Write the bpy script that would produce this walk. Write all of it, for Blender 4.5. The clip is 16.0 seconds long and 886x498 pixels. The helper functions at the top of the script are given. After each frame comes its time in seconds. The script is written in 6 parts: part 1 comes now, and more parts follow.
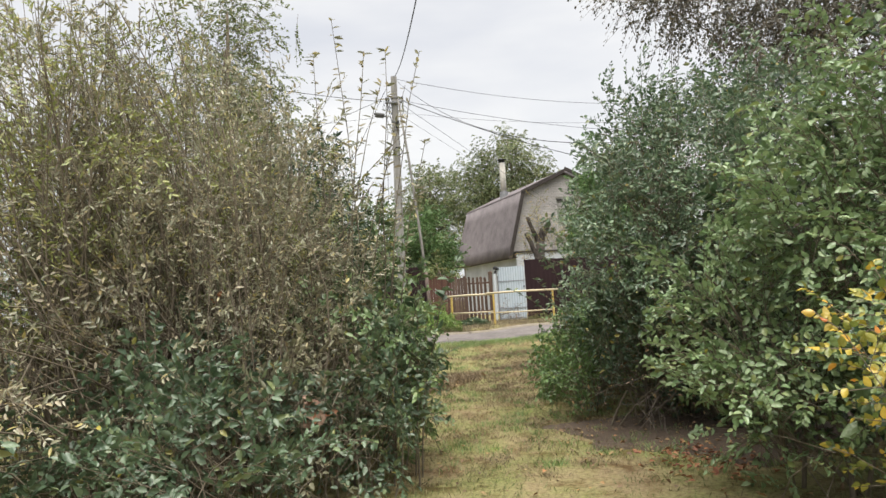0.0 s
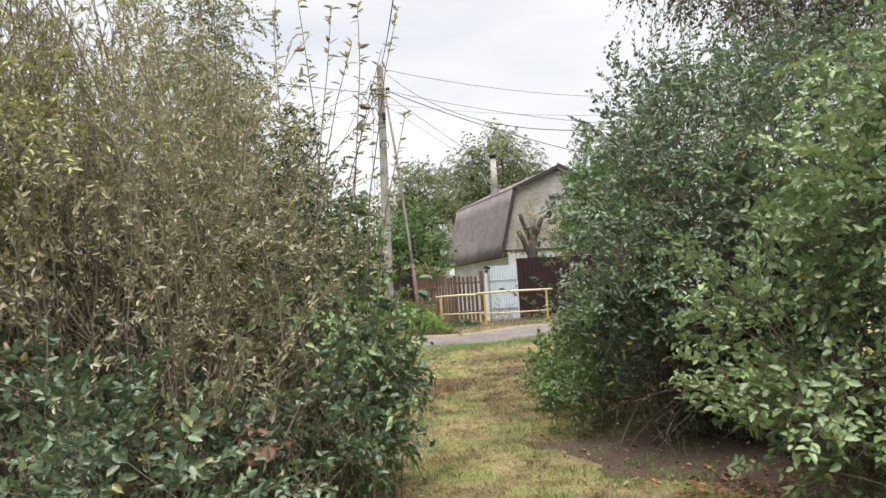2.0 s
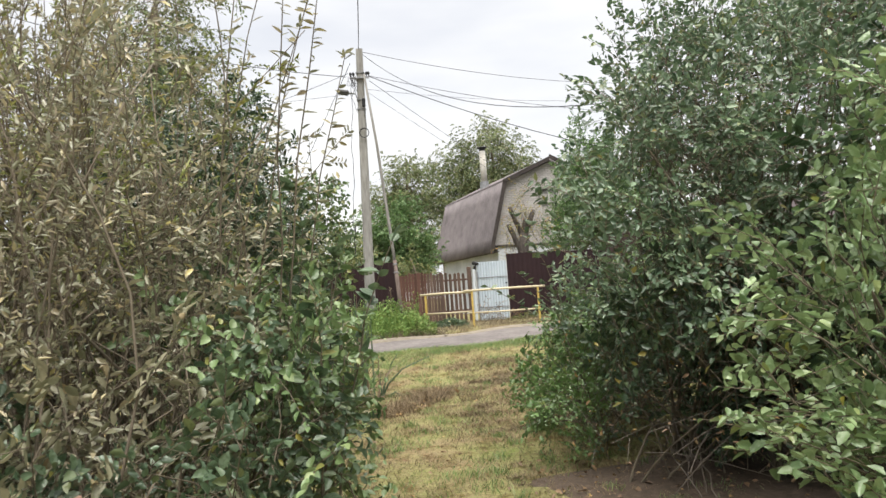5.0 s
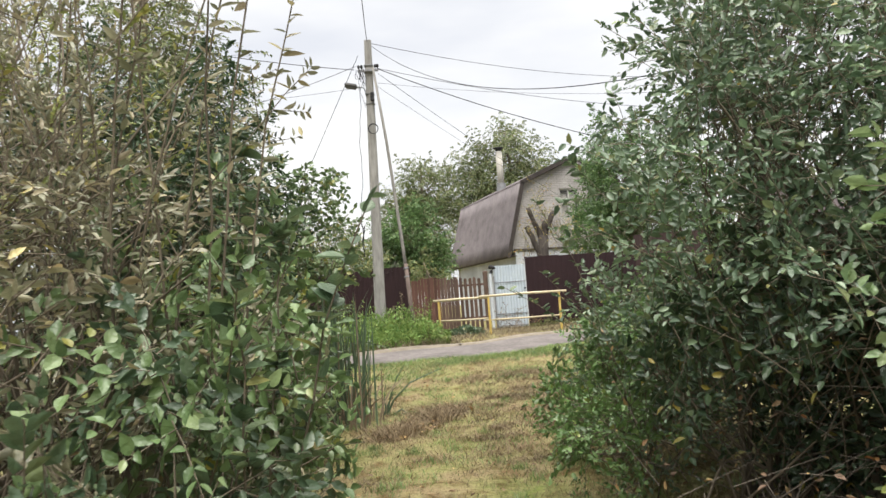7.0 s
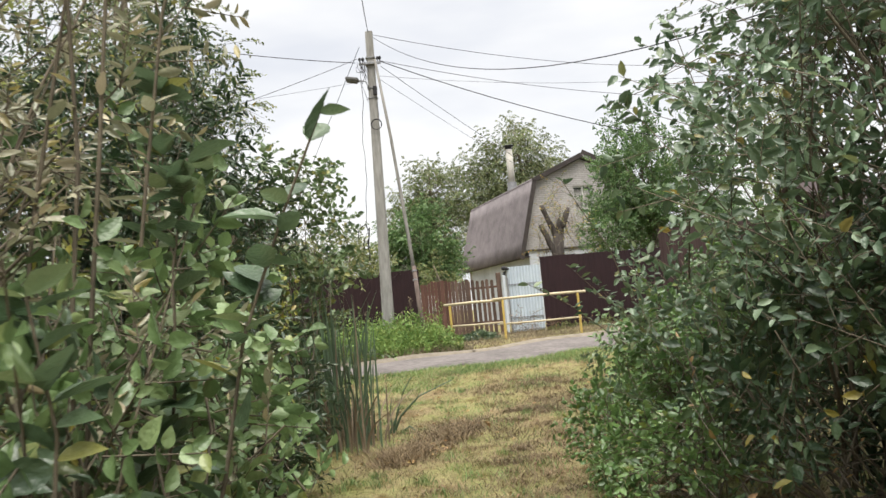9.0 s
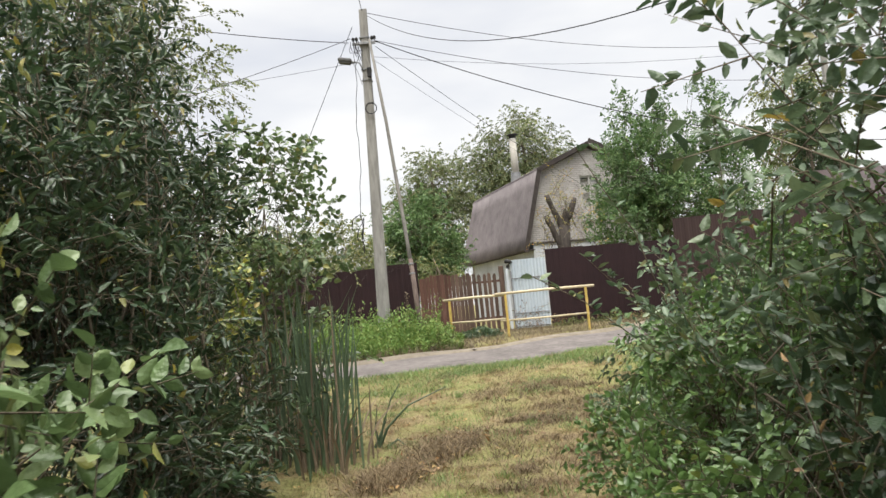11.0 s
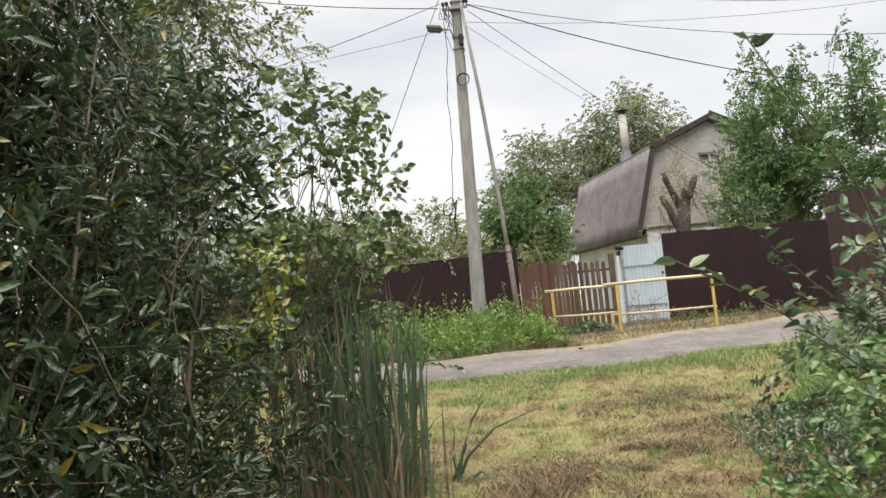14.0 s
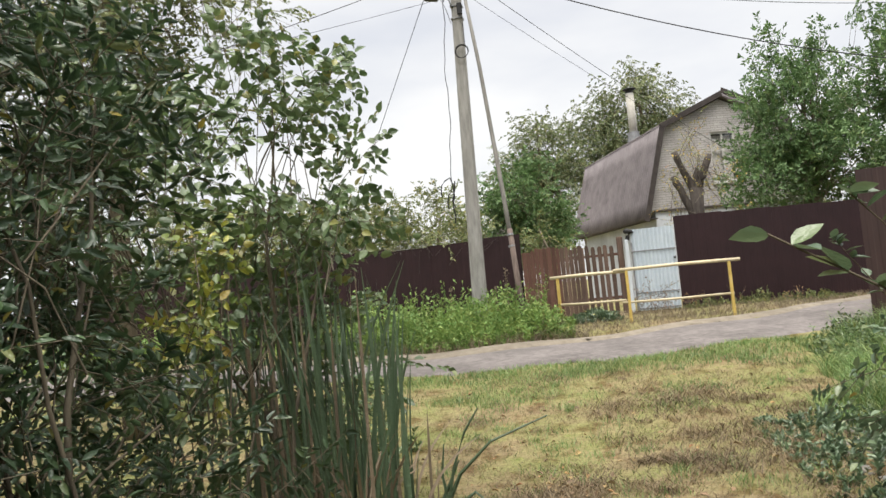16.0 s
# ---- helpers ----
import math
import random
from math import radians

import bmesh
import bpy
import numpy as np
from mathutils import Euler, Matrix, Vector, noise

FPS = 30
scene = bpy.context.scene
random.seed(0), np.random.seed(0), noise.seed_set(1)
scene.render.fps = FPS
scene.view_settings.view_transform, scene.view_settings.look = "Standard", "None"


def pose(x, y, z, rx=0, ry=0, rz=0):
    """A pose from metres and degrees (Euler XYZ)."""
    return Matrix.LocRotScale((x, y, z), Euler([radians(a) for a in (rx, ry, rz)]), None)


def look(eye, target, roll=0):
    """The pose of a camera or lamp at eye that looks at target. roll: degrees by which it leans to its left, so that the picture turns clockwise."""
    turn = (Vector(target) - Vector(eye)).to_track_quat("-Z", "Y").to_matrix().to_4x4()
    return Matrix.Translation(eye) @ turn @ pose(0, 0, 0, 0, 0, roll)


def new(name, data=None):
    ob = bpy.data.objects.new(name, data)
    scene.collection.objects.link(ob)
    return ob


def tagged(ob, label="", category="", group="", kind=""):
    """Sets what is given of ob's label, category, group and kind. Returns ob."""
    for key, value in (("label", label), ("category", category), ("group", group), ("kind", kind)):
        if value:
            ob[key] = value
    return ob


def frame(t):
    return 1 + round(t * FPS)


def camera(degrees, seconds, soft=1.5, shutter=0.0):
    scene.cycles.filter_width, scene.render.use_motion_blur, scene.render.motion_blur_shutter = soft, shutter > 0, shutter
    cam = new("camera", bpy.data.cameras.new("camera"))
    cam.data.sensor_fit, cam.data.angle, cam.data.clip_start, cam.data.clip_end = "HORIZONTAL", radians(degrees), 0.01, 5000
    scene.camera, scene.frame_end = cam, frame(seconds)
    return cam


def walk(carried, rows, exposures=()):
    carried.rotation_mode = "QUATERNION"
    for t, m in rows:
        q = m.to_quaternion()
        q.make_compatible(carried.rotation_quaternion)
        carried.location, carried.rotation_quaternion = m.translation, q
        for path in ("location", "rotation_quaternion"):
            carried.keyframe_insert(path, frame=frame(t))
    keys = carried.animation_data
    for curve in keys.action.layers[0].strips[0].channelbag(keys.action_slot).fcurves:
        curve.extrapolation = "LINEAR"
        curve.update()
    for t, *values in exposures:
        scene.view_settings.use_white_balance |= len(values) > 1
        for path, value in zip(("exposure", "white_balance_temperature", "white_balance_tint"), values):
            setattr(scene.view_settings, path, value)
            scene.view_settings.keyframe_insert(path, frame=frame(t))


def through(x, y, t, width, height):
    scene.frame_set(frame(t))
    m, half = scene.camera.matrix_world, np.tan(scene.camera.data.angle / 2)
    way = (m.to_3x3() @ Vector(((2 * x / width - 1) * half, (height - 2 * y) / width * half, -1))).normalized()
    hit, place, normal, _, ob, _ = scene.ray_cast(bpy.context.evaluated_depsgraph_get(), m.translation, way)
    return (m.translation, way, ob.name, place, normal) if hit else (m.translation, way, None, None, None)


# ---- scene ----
cam = camera(62.9, 16.0, shutter=0.35)
PATH = [
    (0, (0.145, 0.912, 1.433), (0.126, 2.907, 1.575), -3.5),
    (0.5, (0.162, 1.126, 1.431), (0.139, 3.121, 1.561), -3.4),
    (1, (0.131, 1.43, 1.445), (0.129, 3.425, 1.588), -3.3),
    (1.5, (0.127, 1.683, 1.426), (0.145, 3.678, 1.566), -3.3),
    (2, (0.188, 1.965, 1.448), (0.195, 3.96, 1.588), -3.6),
    (2.5, (0.206, 2.142, 1.433), (0.205, 4.137, 1.565), -3.9),
    (3, (0.181, 2.47, 1.436), (0.199, 4.465, 1.569), -4.1),
    (3.5, (0.21, 2.729, 1.425), (0.264, 4.724, 1.553), -4.4),
    (4, (0.312, 2.99, 1.455), (0.369, 4.985, 1.585), -4.5),
    (4.2, (0.339, 3.067, 1.456), (0.386, 5.062, 1.586), -4.3),
    (6.3, (0.51, 4.205, 1.421), (0.504, 6.201, 1.557), -4.0),
    (6.5, (0.52, 4.365, 1.392), (0.497, 6.36, 1.528), -4.0),
    (7, (0.498, 4.691, 1.417), (0.48, 6.685, 1.572), -4.1),
    (7.5, (0.539, 5.013, 1.407), (0.524, 7.006, 1.57), -4.4),
    (8, (0.555, 5.282, 1.4), (0.51, 7.274, 1.57), -4.4),
    (8.5, (0.485, 5.564, 1.402), (0.422, 7.555, 1.576), -4.8),
    (9, (0.491, 5.81, 1.389), (0.445, 7.802, 1.561), -5.3),
    (9.5, (0.569, 6.109, 1.403), (0.533, 8.101, 1.574), -5.5),
    (10, (0.586, 6.349, 1.384), (0.539, 8.342, 1.545), -5.4),
    (10.2, (0.567, 6.461, 1.382), (0.521, 8.454, 1.541), -5.3),
    (12.3, (0.627, 7.686, 1.457), (0.544, 9.678, 1.616), -5.6),
    (12.5, (0.613, 7.81, 1.45), (0.539, 9.802, 1.611), -5.7),
    (13, (0.654, 8.157, 1.441), (0.536, 10.147, 1.597), -5.8),
    (13.5, (0.69, 8.41, 1.457), (0.414, 10.384, 1.62), -5.4),
    (14, (0.624, 8.633, 1.455), (0.274, 10.596, 1.61), -5.2),
    (14.5, (0.539, 8.888, 1.484), (0.196, 10.851, 1.648), -5.3),
    (15, (0.544, 9.169, 1.458), (0.187, 11.13, 1.616), -5.3),
    (15.5, (0.587, 9.454, 1.48), (0.204, 11.412, 1.624), -5.3),
    (16, (0.573, 9.618, 1.479), (0.208, 11.581, 1.597), -5.4),
]
walk(cam, [(t, look(eye, target, roll)) for t, eye, target, roll in PATH], exposures=((0.0, 0.95), (1.5, 1.03), (4.0, 1.11), (10.0, 1.06), (12.5, 0.96), (15.0, 0.97), (16.0, 1.0)))

# ---- light: overcast sky with a faint, wide sun ----
SUN_AZ, SUN_EL = radians(172), radians(74)
world = bpy.data.worlds.new("overcast_sky")
scene.world = world
world.use_nodes = True
wn, wl = world.node_tree.nodes, world.node_tree.links
wn.clear()
w_out = wn.new("ShaderNodeOutputWorld")
w_bg = wn.new("ShaderNodeBackground")
w_bg.inputs["Strength"].default_value = 0.078
w_sky = wn.new("ShaderNodeTexSky")
w_sky.sky_type = "NISHITA"
w_sky.sun_disc = False
w_sky.sun_elevation = SUN_EL
w_sky.sun_rotation = -SUN_AZ
w_mix = wn.new("ShaderNodeMixRGB")
w_mix.inputs["Fac"].default_value = 0.9
w_tex = wn.new("ShaderNodeTexCoord")
w_map = wn.new("ShaderNodeMapping")
w_map.inputs["Scale"].default_value = (1.0, 1.0, 3.2)
w_noise = wn.new("ShaderNodeTexNoise")
w_noise.inputs["Scale"].default_value = 1.9
w_noise.inputs["Detail"].default_value = 5
w_noise.inputs["Roughness"].default_value = 0.5
w_ramp = wn.new("ShaderNodeValToRGB")
w_ramp.color_ramp.elements[0].position, w_ramp.color_ramp.elements[0].color = 0.36, (0.76, 0.775, 0.82, 1)
w_ramp.color_ramp.elements[1].position, w_ramp.color_ramp.elements[1].color = 0.60, (1.0, 0.99, 0.97, 1)
w_mul = wn.new("ShaderNodeVectorMath")
w_mul.operation = "SCALE"
w_mul.inputs["Scale"].default_value = 7.0
wl.new(w_tex.outputs["Generated"], w_map.inputs["Vector"])
wl.new(w_map.outputs["Vector"], w_noise.inputs["Vector"])
wl.new(w_noise.outputs["Fac"], w_ramp.inputs["Fac"])
wl.new(w_ramp.outputs["Color"], w_mul.inputs[0])
wl.new(w_sky.outputs["Color"], w_mix.inputs["Color1"])
wl.new(w_mul.outputs["Vector"], w_mix.inputs["Color2"])
wl.new(w_mix.outputs["Color"], w_bg.inputs["Color"])
wl.new(w_bg.outputs["Background"], w_out.inputs["Surface"])

sun = new("sun", bpy.data.lights.new("sun", "SUN"))
sun.data.energy, sun.data.angle, sun.data.color = 4.0, radians(60), (1.0, 0.96, 0.89)
sun_from = Vector((math.sin(SUN_AZ) * math.cos(SUN_EL), math.cos(SUN_AZ) * math.cos(SUN_EL), math.sin(SUN_EL)))
sun.matrix_world = look(sun_from * 60, (0, 0, 0))


# ---- materials ----
def nodes_of(name):
    m = bpy.data.materials.new(name)
    m.use_nodes = True
    nt = m.node_tree
    return m, nt.nodes, nt.links, nt.nodes["Principled BSDF"]


def ramp(nodes, stops):
    r = nodes.new("ShaderNodeValToRGB")
    el = r.color_ramp.elements
    while len(el) < len(stops):
        el.new(0.5)
    for e, (p, c) in zip(el, stops):
        e.position, e.color = p, (*c, 1)
    return r


def surface(name, stops, scale=4.0, detail=6, rough=0.8, metal=0.0, bump=0.3, bump_scale=60.0, spec=0.3, stretch=(1, 1, 1), random=0.0, coarse=0.0):
    """Colour from a stretched noise, a second noise for relief, and a shade that differs a little from piece to piece."""
    m, n, l, b = nodes_of(name)
    tc, mp = n.new("ShaderNodeTexCoord"), n.new("ShaderNodeMapping")
    mp.inputs["Scale"].default_value = stretch
    l.new(tc.outputs["Object"], mp.inputs["Vector"])
    no = n.new("ShaderNodeTexNoise")
    no.inputs["Scale"].default_value, no.inputs["Detail"].default_value, no.inputs["Roughness"].default_value = scale, detail, 0.62
    l.new(mp.outputs["Vector"], no.inputs["Vector"])
    r = ramp(n, stops)
    l.new(no.outputs["Fac"], r.inputs["Fac"])
    col = r.outputs["Color"]
    if coarse:
        big = n.new("ShaderNodeTexNoise")
        big.inputs["Scale"].default_value, big.inputs["Detail"].default_value = scale * 0.17, 3
        l.new(mp.outputs["Vector"], big.inputs["Vector"])
        sh = n.new("ShaderNodeMapRange")
        sh.inputs["From Min"].default_value, sh.inputs["From Max"].default_value = 0.3, 0.7
        sh.inputs["To Min"].default_value, sh.inputs["To Max"].default_value = 1 - coarse, 1 + coarse * 0.5
        l.new(big.outputs["Fac"], sh.inputs["Value"])
        mul = n.new("ShaderNodeVectorMath")
        mul.operation = "SCALE"
        l.new(col, mul.inputs[0])
        l.new(sh.outputs["Result"], mul.inputs["Scale"])
        col = mul.outputs["Vector"]
    if random:
        oi, mr = n.new("ShaderNodeObjectInfo"), n.new("ShaderNodeMapRange")
        mr.inputs["To Min"].default_value, mr.inputs["To Max"].default_value = 1 - random, 1 + random
        l.new(oi.outputs["Random"], mr.inputs["Value"])
        mu = n.new("ShaderNodeVectorMath")
        mu.operation = "SCALE"
        l.new(col, mu.inputs[0])
        l.new(mr.outputs["Result"], mu.inputs["Scale"])
        col = mu.outputs["Vector"]
    l.new(col, b.inputs["Base Color"])
    b.inputs["Roughness"].default_value, b.inputs["Metallic"].default_value, b.inputs["Specular IOR Level"].default_value = rough, metal, spec
    if bump:
        fine = n.new("ShaderNodeTexNoise")
        fine.inputs["Scale"].default_value, fine.inputs["Detail"].default_value = bump_scale, 4
        l.new(mp.outputs["Vector"], fine.inputs["Vector"])
        bp = n.new("ShaderNodeBump")
        bp.inputs["Strength"].default_value, bp.inputs["Distance"].default_value = bump, 0.01
        l.new(fine.outputs["Fac"], bp.inputs["Height"])
        l.new(bp.outputs["Normal"], b.inputs["Normal"])
    return m


def foliage(name, stops, rough=0.36, through=0.28, spec=0.75):
    """Leaves: each leaf takes its own shade, with light shining through."""
    m, n, l, b = nodes_of(name)
    ge, r = n.new("ShaderNodeNewGeometry"), ramp(n, [(p, tuple(k * 0.76 for k in c)) for p, c in stops])
    l.new(ge.outputs["Random Per Island"], r.inputs["Fac"])
    no = n.new("ShaderNodeTexNoise")
    no.inputs["Scale"].default_value, no.inputs["Detail"].default_value = 1.6, 3
    tc = n.new("ShaderNodeTexCoord")
    l.new(tc.outputs["Object"], no.inputs["Vector"])
    mr = n.new("ShaderNodeMapRange")
    mr.inputs["From Min"].default_value, mr.inputs["From Max"].default_value = 0.3, 0.7
    mr.inputs["To Min"].default_value, mr.inputs["To Max"].default_value = 0.72, 1.28
    l.new(no.outputs["Fac"], mr.inputs["Value"])
    mu = n.new("ShaderNodeVectorMath")
    mu.operation = "SCALE"
    l.new(r.outputs["Color"], mu.inputs[0])
    l.new(mr.outputs["Result"], mu.inputs["Scale"])
    l.new(mu.outputs["Vector"], b.inputs["Base Color"])
    b.inputs["Roughness"].default_value, b.inputs["Specular IOR Level"].default_value = rough, spec
    wr, bp = n.new("ShaderNodeTexNoise"), n.new("ShaderNodeBump")
    wr.inputs["Scale"].default_value, wr.inputs["Detail"].default_value = 55, 2
    l.new(tc.outputs["Object"], wr.inputs["Vector"])
    bp.inputs["Strength"].default_value, bp.inputs["Distance"].default_value = 0.55, 0.012
    l.new(wr.outputs["Fac"], bp.inputs["Height"])
    l.new(bp.outputs["Normal"], b.inputs["Normal"])
    tr, mx = n.new("ShaderNodeBsdfTranslucent"), n.new("ShaderNodeMixShader")
    l.new(mu.outputs["Vector"], tr.inputs["Color"])
    mx.inputs["Fac"].default_value = through
    l.new(b.outputs["BSDF"], mx.inputs[1])
    l.new(tr.outputs["BSDF"], mx.inputs[2])
    l.new(mx.outputs["Shader"], n["Material Output"].inputs["Surface"])
    return m


WILLOW = foliage("willow_leaf", [(0.0, (0.242, 0.251, 0.149)), (0.35, (0.357, 0.355, 0.231)), (0.65, (0.485, 0.465, 0.32)), (0.85, (0.471, 0.398, 0.275)), (0.95, (0.528, 0.457, 0.236)), (1.0, (0.599, 0.502, 0.177))])
HAZEL = foliage("hazel_leaf", [(0.0, (0.149, 0.242, 0.098)), (0.5, (0.237, 0.347, 0.152)), (0.9, (0.323, 0.428, 0.204)), (0.99, (0.248, 0.302, 0.091)), (1.0, (0.398, 0.347, 0.045))])
YOUNG = foliage("young_alder_leaf", [(0.0, (0.099, 0.167, 0.06)), (0.5, (0.177, 0.277, 0.104)), (0.88, (0.272, 0.373, 0.16)), (0.98, (0.326, 0.373, 0.127)), (1.0, (0.434, 0.384, 0.048))], rough=0.42)
OLIVE = foliage("olive_leaf", [(0.0, (0.214, 0.256, 0.073)), (0.5, (0.32, 0.365, 0.103)), (0.9, (0.415, 0.419, 0.133)), (1.0, (0.477, 0.405, 0.109))])
BROAD = foliage("broad_leaf", [(0.0, (0.062, 0.107, 0.055)), (0.5, (0.1, 0.16, 0.084)), (0.88, (0.147, 0.212, 0.114)), (0.985, (0.196, 0.235, 0.089)), (1.0, (0.427, 0.357, 0.059))])
DARK = foliage("dark_leaf", [(0.0, (0.081, 0.137, 0.076)), (0.5, (0.141, 0.218, 0.119)), (0.9, (0.218, 0.305, 0.166)), (0.99, (0.246, 0.28, 0.112)), (1.0, (0.47, 0.336, 0.067))], through=0.3)
# dark green leaf; shade inside the shrubs is put into its colour
SHADELEAF = foliage("shade_darkened_leaf", [(0.0, (0.026, 0.052, 0.023)), (0.5, (0.05, 0.092, 0.041)), (0.85, (0.091, 0.151, 0.067)), (0.97, (0.128, 0.174, 0.076)), (1.0, (0.384, 0.307, 0.051))], through=0.25, spec=0.6)
BRIGHT = foliage("bright_leaf", [(0.0, (0.085, 0.145, 0.055)), (0.5, (0.135, 0.205, 0.080)), (0.92, (0.19, 0.26, 0.10)), (1.0, (0.34, 0.32, 0.08))])
DUSK = foliage("dusky_birch_leaf", [(0.0, (0.05, 0.052, 0.032)), (0.5, (0.086, 0.083, 0.054)), (0.9, (0.135, 0.117, 0.077)), (1.0, (0.198, 0.144, 0.063))])
YELLOW = foliage("yellow_leaf", [(0, (0.136, 0.212, 0.052)), (0.4, (0.331, 0.331, 0.058)), (0.75, (0.632, 0.482, 0.065)), (0.94, (0.753, 0.497, 0.065)), (1, (0.753, 0.226, 0.052))])
GARDEN = foliage("garden_shrub_leaf", [(0.0, (0.084, 0.161, 0.057)), (0.5, (0.146, 0.254, 0.091)), (0.9, (0.223, 0.346, 0.137)), (1.0, (0.29, 0.372, 0.137))], rough=0.5, spec=0.4)
BIRCH = foliage("birch_leaf", [(0.0, (0.138, 0.187, 0.08)), (0.5, (0.213, 0.26, 0.118)), (0.9, (0.303, 0.334, 0.159)), (1.0, (0.413, 0.374, 0.166))], rough=0.5, spec=0.4)
RASPBERRY = foliage("raspberry_leaf", [(0.0, (0.094, 0.185, 0.054)), (0.5, (0.147, 0.262, 0.077)), (0.92, (0.203, 0.33, 0.101)), (1.0, (0.321, 0.358, 0.077))])
DRYWILLOW = foliage("dry_willow_leaf", [(0.0, (0.187, 0.155, 0.093)), (0.5, (0.299, 0.243, 0.15)), (0.85, (0.393, 0.327, 0.206)), (1.0, (0.43, 0.337, 0.14))], rough=0.6)
AUTUMN = foliage("turning_leaf", [(0.0, (0.12, 0.194, 0.045)), (0.45, (0.247, 0.317, 0.063)), (0.8, (0.465, 0.458, 0.072)), (1.0, (0.413, 0.29, 0.063))])
PALEOLIVE = foliage("pale_olive_leaf", [(0.0, (0.20, 0.20, 0.115)), (0.5, (0.31, 0.30, 0.185)), (0.85, (0.40, 0.37, 0.24)), (1.0, (0.40, 0.30, 0.15))])
NETTLE = foliage("nettle_leaf", [(0.0, (0.138, 0.25, 0.062)), (0.5, (0.213, 0.344, 0.088)), (1.0, (0.338, 0.425, 0.125))], rough=0.55, spec=0.35)
RUST = foliage("rusty_leaf", [(0.0, (0.22, 0.07, 0.035)), (0.6, (0.38, 0.15, 0.06)), (1.0, (0.45, 0.24, 0.10))], rough=0.7, through=0.15)
APPLE = foliage("garden_leaf", [(0, (0.112, 0.152, 0.055)), (0.5, (0.193, 0.233, 0.083)), (0.9, (0.290, 0.306, 0.125)), (1, (0.418, 0.354, 0.097))], rough=0.5, spec=0.4)
THUJA = foliage("thuja_spray", [(0, (0.032, 0.072, 0.022)), (1, (0.072, 0.137, 0.042))], rough=0.7, through=0.1)
GRASS = foliage("lawn_blade", [(0.0, (0.095, 0.147, 0.042)), (0.28, (0.159, 0.194, 0.067)), (0.5, (0.254, 0.241, 0.118)), (0.75, (0.318, 0.28, 0.155)), (0.9, (0.199, 0.147, 0.084)), (1.0, (0.119, 0.082, 0.05))], rough=0.6, through=0.3, spec=0.3)
LUSH = foliage("lush_blade", [(0, (0.106, 0.214, 0.054)), (0.6, (0.199, 0.32, 0.09)), (1, (0.366, 0.396, 0.145))], rough=0.55)
REED = foliage("reed_blade", [(0.0, (0.065, 0.11, 0.062)), (0.6, (0.115, 0.175, 0.10)), (1.0, (0.20, 0.25, 0.15))], rough=0.35, through=0.2)
DRYREED = foliage("dry_reed", [(0.0, (0.14, 0.10, 0.062)), (0.6, (0.235, 0.178, 0.115)), (1.0, (0.34, 0.28, 0.19))], rough=0.8, through=0.2)
STRAW = foliage("dry_blade", [(0.0, (0.14, 0.105, 0.066)), (0.6, (0.225, 0.178, 0.11)), (1.0, (0.33, 0.27, 0.175))], rough=0.8, through=0.2)
HAY = foliage("raked_hay", [(0.0, (0.102, 0.07, 0.038)), (0.5, (0.2, 0.143, 0.076)), (1.0, (0.315, 0.238, 0.132))], rough=0.85, through=0.1)
FALLEN = foliage("fallen_leaf", [(0.0, (0.14, 0.08, 0.045)), (0.45, (0.28, 0.17, 0.08)), (0.8, (0.40, 0.28, 0.10)), (1.0, (0.42, 0.18, 0.07))], rough=0.7, through=0.1)
BARK = surface("grey_bark", [(0.3, (0.075, 0.062, 0.045)), (0.6, (0.15, 0.125, 0.09)), (0.8, (0.22, 0.19, 0.145))], scale=9, stretch=(1, 1, 0.3), rough=0.9, bump=0.6)
WILLOWBARK = surface("willow_bark", [(0.3, (0.10, 0.08, 0.058)), (0.6, (0.175, 0.145, 0.108)), (0.8, (0.25, 0.215, 0.165))], scale=9, stretch=(1, 1, 0.3), rough=0.85)
LOPPED = surface("lopped_bark", [(0.3, (0.034, 0.028, 0.025)), (0.6, (0.075, 0.063, 0.054)), (0.8, (0.125, 0.108, 0.09))], scale=8, stretch=(2, 2, 0.4), rough=0.9, bump=0.8)
DEADWOOD = surface("dry_twig", [(0.3, (0.07, 0.057, 0.046)), (0.7, (0.145, 0.122, 0.10))], scale=14, rough=0.9)
CONCRETE = surface("weathered_concrete", [(0.25, (0.17, 0.165, 0.155)), (0.5, (0.265, 0.258, 0.245)), (0.75, (0.35, 0.342, 0.325))], scale=5, stretch=(3, 3, 0.5), rough=0.9, bump=0.25, coarse=0.2)
STRUTWOOD = surface("weathered_strut", [(0.3, (0.11, 0.105, 0.10)), (0.7, (0.24, 0.23, 0.21))], scale=10, stretch=(2, 2, 0.2), rough=0.9)
STRUTFOOT = surface("brown_weathered_post", [(0.3, (0.07, 0.052, 0.045)), (0.7, (0.15, 0.115, 0.10))], scale=10, stretch=(3, 3, 0.25), rough=0.9)
SHEET = surface("brown_sheet_metal", [(0.3, (0.017, 0.007, 0.009)), (0.7, (0.024, 0.0105, 0.0125))], scale=2.5, rough=0.6, bump=0.05, spec=0.25, coarse=0.15, random=0.06)
REDSHEET = surface("red_brown_sheet_metal", [(0.3, (0.028, 0.014, 0.014)), (0.7, (0.040, 0.020, 0.019))], scale=2.5, rough=0.45, bump=0.05, spec=0.45, coarse=0.15)
PALE = surface("pale_blue_sheet_metal", [(0.3, (0.40, 0.46, 0.52)), (0.7, (0.48, 0.54, 0.59))], scale=3, rough=0.4, bump=0.05, spec=0.4, coarse=0.12)
PICKET = surface("brown_picket", [(0.25, (0.055, 0.035, 0.027)), (0.55, (0.095, 0.062, 0.048)), (0.8, (0.15, 0.115, 0.095))], scale=7, stretch=(4, 4, 0.4), rough=0.85, random=0.3)
